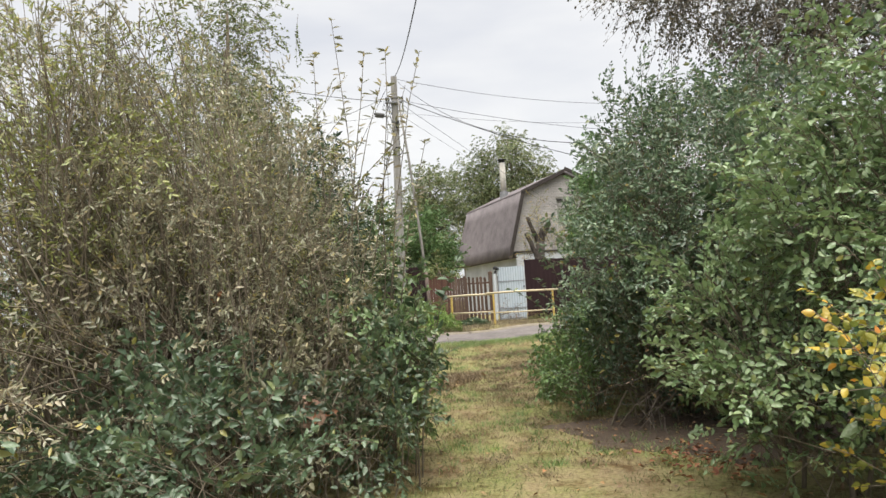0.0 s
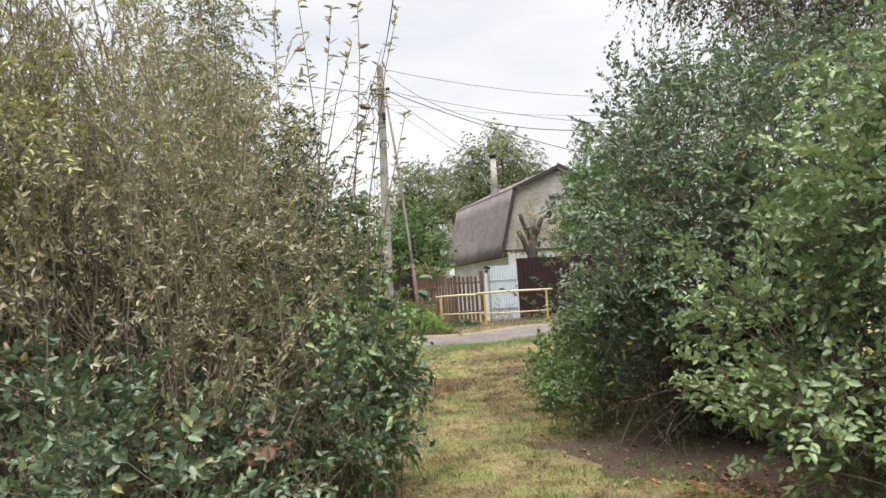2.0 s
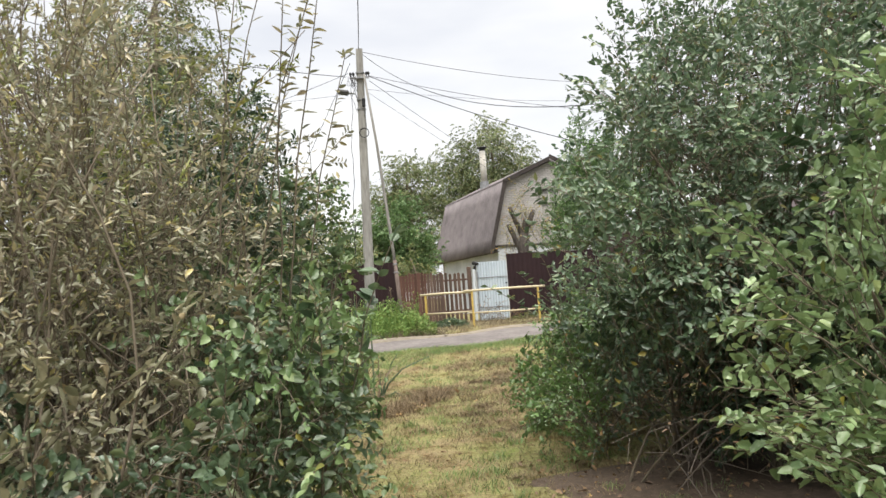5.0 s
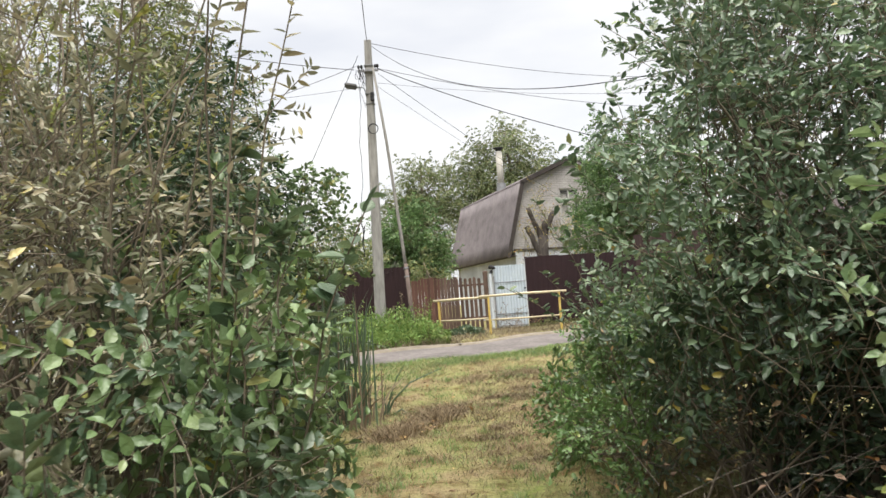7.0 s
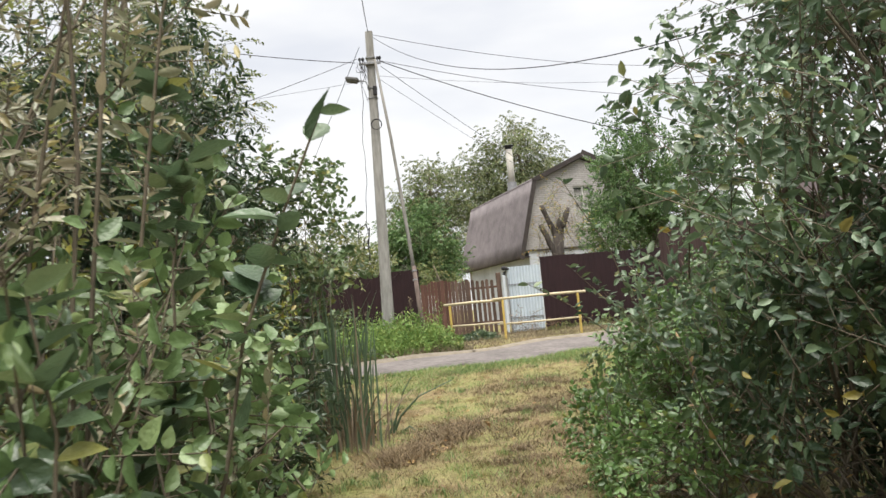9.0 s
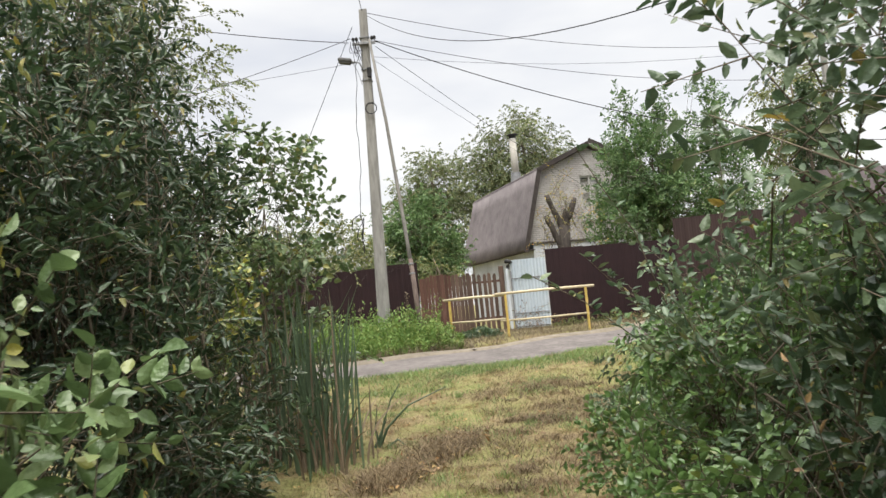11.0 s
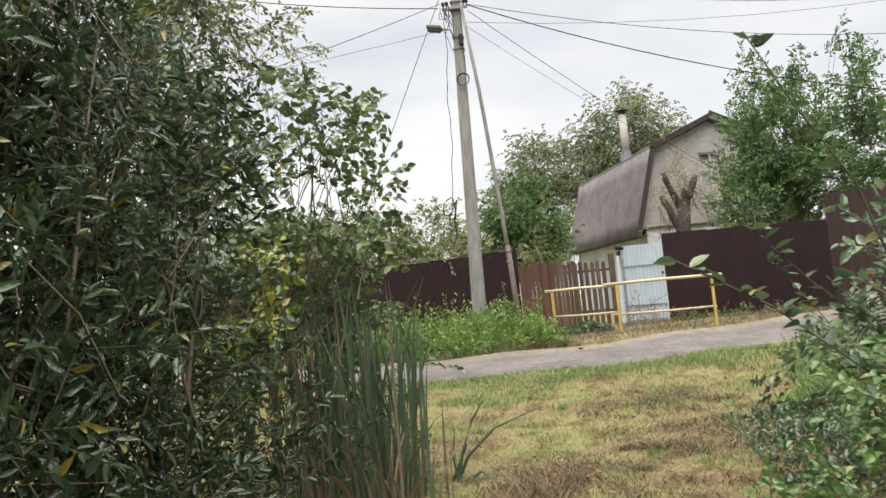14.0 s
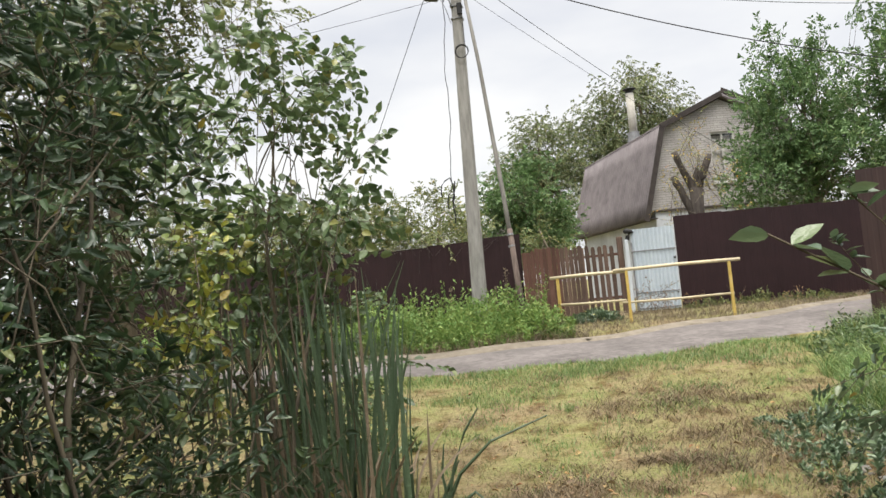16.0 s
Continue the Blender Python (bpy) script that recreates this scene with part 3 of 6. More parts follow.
def strip(name, a, b, lift, material, label, category, sub=14, edge=0.06):
    """A strip of ground between two edge lines, laid over the land."""
    def dense(line):
        line = np.array(line, float)
        s = np.linspace(0, len(line) - 1, (len(line) - 1) * 24 + 1)
        return np.stack([np.interp(s, np.arange(len(line)), line[:, k]) for k in (0, 1)], axis=1)
    A, B = dense(a), dense(b)
    rng = np.random.default_rng(4)
    ts = np.linspace(0, 1, sub + 1)
    rows = []
    for j, t in enumerate(ts):
        p = A * (1 - t) + B * t
        if j in (0, sub):
            p = p + rng.normal(size=p.shape) * edge
        z = ground_z(p[:, 0], p[:, 1]) + lift * (1 if 0 < j < sub else -0.4) + 0.008 * np.sin(p[:, 0] * 1.7 + t * 5)
        rows.append(np.column_stack([p, z]))
    V = np.concatenate(rows)
    n = len(A)
    i = np.arange(len(V)).reshape(sub + 1, n)
    F = np.stack([i[:-1, :-1], i[:-1, 1:], i[1:, 1:], i[1:, :-1]], axis=-1).reshape(-1, 4)
    return tagged(arrays(name, V, F, material, smooth=True), label, category, kind="structure")


strip("road", NEAR_EDGE, FAR_EDGE, 0.045, ROAD, "worn grey gravel lane with pale dusty edges", "road")
strip("road_verge", FAR_EDGE, [(x - 0.1, y + 0.55) for x, y in FAR_EDGE], 0.05, SAND, "sandy dry grass verge beside the lane", "verge", sub=4, edge=0.1)


# ---- fences, gate, rails ----
def corrugated(bm, x0, x1, z0, z1, pitch=0.115, depth=0.018, y=0.0):
    """A profiled sheet with flat ribs, standing along x, with real thickness."""
    xs = []
    x = x0
    while x < x1 - 1e-4:
        for f, d in ((0.0, 0), (0.36, 0), (0.5, 1), (0.86, 1), (1.0, 0)):
            if x + f * pitch <= x1 + 1e-6:
                xs.append((x + f * pitch, d))
        x += pitch
    out, last = [], None
    for q in xs:
        if last is None or abs(q[0] - last) > 1e-5:
            out.append(q)
            last = q[0]
    rows = []
    for thick in (0.0, 0.004):
        rows.append([(bm.verts.new((px, y - d * depth + thick, z0)), bm.verts.new((px, y - d * depth + thick, z1))) for px, d in out])
    for k, r in enumerate(rows):
        for a, b in zip(r, r[1:]):
            q = (a[0], b[0], b[1], a[1])
            bm.faces.new(q if k == 0 else q[::-1])
    f, g = rows
    for a, b, c, d in zip(f, f[1:], g, g[1:]):
        bm.faces.new((a[1], b[1], d[1], c[1]))
    for k in (0, -1):
        bm.faces.new((f[k][0], f[k][1], g[k][1], g[k][0]))
    return bm


def sheet_fence(at, rz, length, z0, z1, material, label, steps=()):
    """A fence of profiled sheets on steel posts; one part a sheet, post and rail."""
    f = thing("metal_fence", label, "fence", at, rz)
    n = max(1, round(length / 1.15))
    w = length / n
    for i in range(n):
        dz = steps[i % len(steps)] if steps else 0.0
        bm = bmesh.new()
        corrugated(bm, i * w, (i + 1) * w + 0.05, z0, z1 + dz, pitch=0.15, depth=0.007, y=0.005 * (i % 2))
        part("sheet", bm, material, f)
        if i % 2 == 0:
            bm = bmesh.new()
            box(bm, i * w + 0.02, i * w + 0.08, 0.045, 0.105, z0 - 0.25, z1 - 0.05, 0.004)
            part("post", bm, TRIM, f)
    for z in (z0 + 0.35, z1 - 0.35):
        bm = bmesh.new()
        box(bm, 0, length, 0.006, 0.044, z, z + 0.02)
        part("rail", bm, TRIM, f)
    return f


# right of the gate, then turning away behind the shrubs
sheet_fence((2.76, 26.8, 0), 0, 4.2, 0.52, 2.67, SHEET, "tall dark brown profiled metal fence with no gaps", (0.04, 0.02, 0.0, -0.02))
sheet_fence((-13.39, 28.03, 0), -4, 12.6, 0.45, 2.62, SHEET, "dark brown profiled metal fence behind the utility pole", (0.0, 0.03, 0.08, 0.06))
sheet_fence((4.75, 21.4, 0), -8, 8.0, 0.38, 2.72, REDSHEET, "reddish brown profiled metal fence of the next plot")


def picket_fence():
    f = thing("picket_fence", "weathered brown wooden picket fence with uneven boards", "fence", (-0.76, 26.95, 0))
    rng = random.Random(7)
    for z in (0.95, 1.95):
        bm = bmesh.new()
        box(bm, 0, 2.26, 0.03, 0.07, z, z + 0.06, 0.005)
        part("rail", bm, OLDBOARD, f)
    x = 0.0
    while x < 1.32:
        w = rng.uniform(0.085, 0.115)
        h = 2.27 + rng.uniform(-0.05, 0.05) - (0.03 if x > 0.6 else 0)
        bm = bmesh.new()
        vs = [(0, 0.56), (w, 0.56), (w, h - rng.uniform(0, 0.03)), (w * 0.5, h + rng.uniform(-0.01, 0.02)), (0, h - rng.uniform(0, 0.03))]
        fr = [bm.verts.new((a, 0, b)) for a, b in vs]
        bk = [bm.verts.new((a, 0.022, b)) for a, b in vs]
        bm.faces.new(fr)
        bm.faces.new(bk[::-1])
        for k in range(5):
            bm.faces.new((fr[k], bk[k], bk[(k + 1) % 5], fr[(k + 1) % 5]))
        p = part("board", bm, OLDBOARD if x < 0.85 else PICKET, f)
        p.location = (x, rng.uniform(-0.006, 0.006), 0)
        x += w + rng.uniform(0.003, 0.008)
    # round-topped pickets with gaps
    bm = bmesh.new()
    w, h = 0.095, 2.20
    prof = [(0, 0.56), (w, 0.56), (w, h - 0.05)] + [(w / 2 + w / 2 * math.cos(a), h - 0.05 + 0.06 * math.sin(a)) for a in (0.5, 1.05, 1.57, 2.09, 2.64)] + [(0, h - 0.05)]
    fr = [bm.verts.new((a, 0, b)) for a, b in prof]
    bk = [bm.verts.new((a, 0.022, b)) for a, b in prof]
    bm.faces.new(fr)
    bm.faces.new(bk[::-1])
    n = len(prof)
    for k in range(n):
        bm.faces.new((fr[k], bk[k], bk[(k + 1) % n], fr[(k + 1) % n]))
    first = part("picket", bm, PICKET, f)
    first.location = (1.355, 0, 0)
    for k in range(1, 6):
        o = new("picket", first.data)
        o.parent = f
        o.matrix_basis = pose(1.355 + 0.138 * k, 0, rng.uniform(-0.02, 0.03), 0, rng.uniform(-0.8, 0.8), 0)
    bm = bmesh.new()
    box(bm, 2.22, 2.36, -0.03, 0.11, 0.4, 2.38, 0.02)
    part("post", bm, PICKET, f)


picket_fence()


def gate():
    g = thing("gate", "pale blue corrugated metal gate with grey posts, shut", "gate", (1.72, 26.82, 0))
    bm = bmesh.new()
    corrugated(bm, 0.06, 1.02, 0.62, 2.50, pitch=0.088, depth=0.022)
    part("panel", bm, PALE, g)
    for z in (0.66, 1.02, 1.98):
        bm = bmesh.new()
        box(bm, 0.05, 1.02, -0.038, -0.018, z, z + 0.022, 0.003)
        part("bar", bm, STEEL, g)
    bm = bmesh.new()
    box(bm, 0.04, 0.075, -0.045, -0.012, 0.6, 2.2, 0.004)
    part("stile", bm, STEEL, g)
    bm = bmesh.new()
    box(bm, -0.085, -0.005, -0.04, 0.04, 0.4, 2.28, 0.012)
    part("post", bm, surf_post, g, "pale grey square steel post")
    bm = bmesh.new()
    tube(bm, [(-0.02, 0.02, 2.26), (0.0, 0.01, 2.36), (0.05, 0.0, 2.43)], [0.05, 0.045, 0.03], 8)
    part("hinge_post_cap", bm, BLACK, g, "black bent cap")
    bm = bmesh.new()
    box(bm, 0.96, 1.01, -0.05, -0.02, 1.75, 1.80, 0.006)
    part("latch", bm, BLACK, g)


surf_post = surface("pale_post", [(0.3, (0.42, 0.46, 0.50)), (0.7, (0.54, 0.57, 0.60))], scale=5, rough=0.6)
gate()
cap = bmesh.new()
bmesh.ops.create_icosphere(cap, subdivisions=2, radius=0.085)
bmesh.ops.transform(cap, matrix=Matrix.Diagonal((1.3, 0.7, 0.75, 1)), verts=cap.verts)
for v in cap.verts:
    v.co += Vector((noise.noise(v.co * 9) * 0.04, 0, noise.noise(v.co * 7 + Vector((3, 1, 2))) * 0.035))
rag = finish("rag", cap, BLACK, smooth=True)
rag.location = (1.74, 26.80, 2.47)
tagged(rag, "crumpled black rag hung over the gate post", "rag")


def pipe_rail(at, length, height, mid, posts, rise, name_label, low_gap=0.16):
    """A barrier of welded pipes on square posts."""
    r = thing("pipe_barrier", name_label, "railing", at[:3], at[3])
    for x, z, h in posts:
        bm = bmesh.new()
        box(bm, x - 0.027, x + 0.027, -0.027, 0.027, z, h, 0.007)
        part("post", bm, YPIPE, r)
    x0, x1 = rise
    bm = bmesh.new()
    tube(bm, [(x0, 0, height), ((x0 + x1) / 2, 0, height + 0.012), (x1, 0, height)], 0.033, 10)
    part("top_pipe", bm, YPALE, r, "faded yellow top pipe", True)
    bm = bmesh.new()
    tube(bm, [(x0 + 0.12, 0, mid), ((x0 + x1) / 2, 0, mid - 0.01), (x1 - low_gap, 0, mid)], 0.023, 10)
    part("lower_pipe", bm, YPALE, r, "", True)
    return r


pipe_rail((1.42, 23.8, 0, 2), 2.1, 1.575, 0.955, ((0, 0.35, 1.56), (1.87, 0.35, 1.56)), (-0.24, 2.07), "yellow painted pipe barrier beside the lane")
pipe_rail((0.10, 24.4, 0, -24), 1.45, 1.545, 1.0, ((0, 0.35, 1.53),), (-0.16, 1.42), "yellow painted pipe barrier in front of the pickets", 0.02)


# ---- house ----
def house():
    h = thing("house", "white brick house with grey brown gambrel roof and chimney pipe", "house", (3.65, 34.2, 0), 17.5)
    zb, ze, zm, za = 0.3, 3.35, 6.2, 7.17      # base, eave, roof break, apex
    um, ue, ua, L = 0.0, -0.80, 2.17, 8.0
    ur_m, ur_e = 2 * ua - um, 2 * ua - ue
    wl_, wr = ue + 0.35, ur_e - 0.35
    t = 0.30
    # gable wall with an opening for the window
    wx0, wx1, wz0, wz1 = 1.72, 2.62, 4.25, 5.95

    def wall(name, quads, y0, y1):
        bm = bmesh.new()
        for q in quads:
            f = [bm.verts.new((a, y0, b)) for a, b in q]
            k = [bm.verts.new((a, y1, b)) for a, b in q]
            bm.faces.new(f)
            bm.faces.new(k[::-1])
            for i in range(len(q)):
                bm.faces.new((f[i], k[i], k[(i + 1) % len(q)], f[(i + 1) % len(q)]))
        bmesh.ops.remove_doubles(bm, verts=bm.verts, dist=0.002)
        return part(name, bm, WHITEWALL if name == "lower_wall" else BRICK, h)
    inset = 0.10

    def left_at(z):
        return (wl_ if z <= ze else np.interp(z, [ze, zm, za], [ue, um, ua])) + inset * (z > ze)

    def slab(z0, z1, a0=None, a1=None):
        q0, q1 = float(left_at(z0 + 1e-6)), float(left_at(z1))
        r0, r1 = 2 * ua - q0, 2 * ua - q1
        return [(q0 if a0 is None else a0, z0), (r0 if a1 is None else a1, z0), (r1 if a1 is None else a1, z1), (q1 if a0 is None else a0, z1)]
    wall("lower_wall", [[(wl_, zb), (wr, zb), (wr, ze + 0.12), (wl_, ze + 0.12)]], 0.16, 0.16 + t)
    wall("gable_wall", [
        slab(ze + 0.121, wz0), slab(wz0, wz1, a1=wx0), slab(wz0, wz1, a0=wx1), slab(wz1, zm - 0.03),
        [(float(left_at(zm - 0.03)), zm - 0.03), (2 * ua - float(left_at(zm - 0.03)), zm - 0.03), (ua, za - 0.12)]], 0.16, 0.16 + t)
    wall("back_wall", [[(wl_, zb), (wr, zb), (wr, ze), (wl_, ze)], slab(ze + 0.01, zm - 0.03), [(0.15, zm - 0.03), (ur_m - 0.15, zm - 0.03), (ua, za - 0.12)]], L - 0.5, L - 0.2)
    for x0, x1 in ((wl_, wl_ + t), (wr - t, wr)):
        bm = bmesh.new()
        box(bm, x0, x1, 0.162 + t, L - 0.502, zb, ze)
        part("side_wall", bm, WHITEWALL, h)
    # ledge over the ground floor, its thin shadow put into the dark colour
    bm = bmesh.new()
    box(bm, wl_ - 0.05, wr + 0.05, 0.09, 0.158, ze + 0.07, ze + 0.14, 0.01)
    part("ledge_and_shadow", bm, TRIM, h)
    # roof slopes of wavy sheets
    def slope(a, b, name, step=0.06, split=5):
        (u0, z0), (u1, z1) = a, b
        du, dz = u1 - u0, z1 - z0
        ln = math.hypot(du, dz)
        nx, nz = (-dz / ln, du / ln) if (-dz * (u0 - ua)) > 0 or du == 0 else (dz / ln, -du / ln)
        if nz < 0:
            nx, nz = -nx, -nz
        vs = np.arange(-0.02, L + 0.001, step / 2)
        rows = []
        for i in range(split + 1):
            s = i / split
            lift = 0.0
            off = 0.055 * np.sin(vs / 0.17 * 2 * np.pi)
            rows.append(np.stack([u0 + du * s + nx * (off + lift), vs, z0 + dz * s + nz * (off + lift)], axis=1))
        top = np.concatenate(rows)
        low = top - np.array([nx, 0, nz]) * 0.035
        V = np.concatenate([top, low])
        m = len(vs)
        i = np.arange((split + 1) * m).reshape(split + 1, m)
        F = np.stack([i[:-1, :-1], i[1:, :-1], i[1:, 1:], i[:-1, 1:]], axis=-1).reshape(-1, 4)
        G = F[:, ::-1] + len(top)
        edge = []
        o = len(top)
        for k in range(m - 1):
            edge.append((i[0, k], i[0, k + 1], i[0, k + 1] + o, i[0, k] + o))
            edge.append((i[-1, k + 1], i[-1, k], i[-1, k] + o, i[-1, k + 1] + o))
        for k in range(split):
            edge.append((i[k, 0], i[k + 1, 0], i[k + 1, 0] + o, i[k, 0] + o))
            edge.append((i[k + 1, -1], i[k, -1], i[k, -1] + o, i[k + 1, -1] + o))
        return arrays(name, V, np.concatenate([F, G, np.array(edge)]), ROOF, h)
    slope((ue - 0.06, ze - 0.15), (um - 0.02, zm), "roof_slope")
    slope((um - 0.05, zm + 0.03), (ua, za + 0.02), "roof_slope")
    slope((ur_m + 0.05, zm + 0.03), (ua, za + 0.02), "roof_slope")
    slope((ur_e + 0.06, ze - 0.15), (ur_m + 0.02, zm), "roof_slope")
    # sheet laps running along the slope
    for s in (0.5,):
        u, z = ue - 0.06 + (um - ue + 0.04) * s, ze - 0.15 + (zm - ze + 0.15) * s
        bm = bmesh.new()
        box(bm, u - 0.030, u - 0.020, 0.0, L, z - 0.014, z - 0.004)
        part("sheet_lap", bm, ROOF, h)
    # barge boards along the gable edge
    for (a, b), (c, d) in (((ue - 0.1, ze - 0.2), (um - 0.03, zm + 0.05)), ((um - 0.08, zm + 0.06), (ua, za + 0.08)), ((ur_m + 0.08, zm + 0.06), (ua, za + 0.08)), ((ur_e + 0.1, ze - 0.2), (ur_m + 0.03, zm + 0.05))):
        ln = math.hypot(c - a, d - b)
        ang = math.degrees(math.atan2(d - b, c - a))
        bm = bmesh.new()
        box(bm, 0, ln, -0.06, -0.025, -0.15, 0.03, 0.006, m=pose(a, 0, b, 0, -ang, 0))
        part("barge_board", bm, TRIM, h)
    bm = bmesh.new()
    box(bm, ue - 0.02, wl_ - 0.002, 0.0, L, ze - 0.16, ze - 0.12, 0.004)
    part("soffit", bm, TRIM, h)
    # window
    w = part("window_frame", frame_mesh(wx0, wx1, wz0, wz1, 0.07, 0.20, 0.27, (0.5,), (0.64,)), WHITEFRAME, h, "white painted window frame")
    bm = bmesh.new()
    box(bm, wx0 + 0.03, wx1 - 0.03, 0.235, 0.241, wz0 + 0.03, wz1 - 0.03)
    pane = part("pane", bm, GLASS, w)
    pane.visible_shadow = False
    bm = bmesh.new()
    box(bm, wx0 + 0.1, wx1 - 0.1, 0.33, 0.335, wz0 + 0.05, wz1 - 0.1)
    part("curtain", bm, surface("grey_curtain", [(0.3, (0.38, 0.34, 0.31)), (0.7, (0.52, 0.48, 0.45))], scale=3, stretch=(6, 1, 0.2)), w, "faded pale curtain")
    bm = bmesh.new()
    box(bm, wx0 - 0.05, wx1 + 0.05, 0.08, 0.2, wz0 - 0.06, wz0 - 0.005, 0.008)
    part("window_sill", bm, WHITEFRAME, h)
    # chimney pipe with a cap
    c = part("chimney", tube(bmesh.new(), [(-0.42 + 0.8, 3.2, 6.35), (-0.42 + 0.8, 3.2, 8.22)], [0.15, 0.15], 14), CHIM, h, "tall pale pipe chimney", True)
    part("chimney_collar", tube(bmesh.new(), [(0.38, 3.2, 6.3), (0.38, 3.2, 6.75)], [0.24, 0.2], 12), STEEL, c)
    part("chimney_cap", tube(bmesh.new(), [(0.38, 3.2, 8.2), (0.38, 3.2, 8.34), (0.38, 3.2, 8.37), (0.38, 3.2, 8.40)], [0.14, 0.15, 0.25, 0.22], 14), BLACK, c)


def frame_mesh(x0, x1, z0, z1, w, y0, y1, bars_x=(), bars_z=()):
    bm = bmesh.new()
    box(bm, x0, x0 + w, y0, y1, z0, z1)
    box(bm, x1 - w, x1, y0, y1, z0, z1)
    box(bm, x0 + w, x1 - w, y0, y1, z0, z0 + w)
    box(bm, x0 + w, x1 - w, y0, y1, z1 - w, z1)
    for f in bars_x:
        x = x0 + (x1 - x0) * f
        box(bm, x - 0.03, x + 0.03, y0 + 0.005, y1 - 0.005, z0 + w, z1 - w)
    for f in bars_z:
        z = z0 + (z1 - z0) * f
        box(bm, x0 + w, x1 - w, y0 + 0.008, y1 - 0.008, z - 0.03, z + 0.03)
    return bm


house()


def far_house(at, rz, w, d, wall_h, roof_h, label, wall_mat, roof_mat):
    """A plain gabled house seen only in part over a fence."""
    h = thing("house", label, "house", at, rz)
    bm = bmesh.new()
    box(bm, 0, w, 0, d, 0, wall_h)
    part("wall", bm, wall_mat, h)
    bm = bmesh.new()
    for y0, y1 in ((-0.4, d / 2), (d + 0.4, d / 2)):
        e0, e1 = wall_h + 0.02, wall_h + roof_h
        vs = [bm.verts.new(p) for p in ((-0.4, y0, e0), (w + 0.4, y0, e0), (w + 0.4, y1, e1), (-0.4, y1, e1))]
        up = [bm.verts.new(v.co + Vector((0, 0, 0.12))) for v in vs]
        bm.faces.new(vs)
        bm.faces.new(up[::-1])
        for k in range(4):
            bm.faces.new((vs[k], up[k], up[(k + 1) % 4], vs[(k + 1) % 4]))
    part("roof", bm, roof_mat, h)
    for x in (0, w - 0.2):
        bm = bmesh.new()
        vs = [bm.verts.new(p) for p in ((x, 0, wall_h), (x, d, wall_h), (x, d / 2, wall_h + roof_h))]
        vt = [bm.verts.new(v.co + Vector((0.2, 0, 0))) for v in vs]
        bm.faces.new(vs)
        bm.faces.new(vt[::-1])
        for k in range(3):
            bm.faces.new((vs[k], vt[k], vt[(k + 1) % 3], vs[(k + 1) % 3]))
        part("gable", bm, wall_mat, h)
    return h


far_house((11.0, 25.4, 0.5), 8, 5.5, 4.0, 2.5, 1.1, "low dark shed with a brown pitched roof beyond the fence", TRIM, REDSHEET)
far_house((-16.2, 39.5, 0.5), 4, 4.2, 4, 3.3, 0.9, "far low house with a pale metal roof", TRIM, PALE)


# ---- utility poles and wires ----
def utility_pole(at, top, lean, w0, w1, label):
    p = thing("utility_pole", label, "utility pole", at)
    bm = bmesh.new()
    n = 10
    rings = []
    for i in range(n + 1):
        s = i / n
        w, d = w0 + (w1 - w0) * s, (w0 + (w1 - w0) * s) * 0.78
        cx, cy, z = lean[0] * s, lean[1] * s, -0.6 + (top + 0.6) * s
        c = w * 0.16
        rings.append([bm.verts.new((cx + a, cy + b, z)) for a, b in ((-w / 2 + c, -d / 2), (w / 2 - c, -d / 2), (w / 2, -d / 2 + c), (w / 2, d / 2 - c), (w / 2 - c, d / 2), (-w / 2 + c, d / 2), (-w / 2, d / 2 - c), (-w / 2, -d / 2 + c))])
    for r0, r1 in zip(rings, rings[1:]):
        for k in range(8):
            bm.faces.new((r0[k], r0[(k + 1) % 8], r1[(k + 1) % 8], r1[k]))
    bm.faces.new(rings[-1])
    part("post", bm, CONCRETE, p, "tapered weathered concrete post")
    return p


PX, PY, PZ = -1.50, 24.2, 0.5
pole = utility_pole((PX, PY, PZ), 8.35, (0.15, 0.0), 0.31, 0.19, "tapered grey concrete utility pole with wires, street lamp and cable coil")


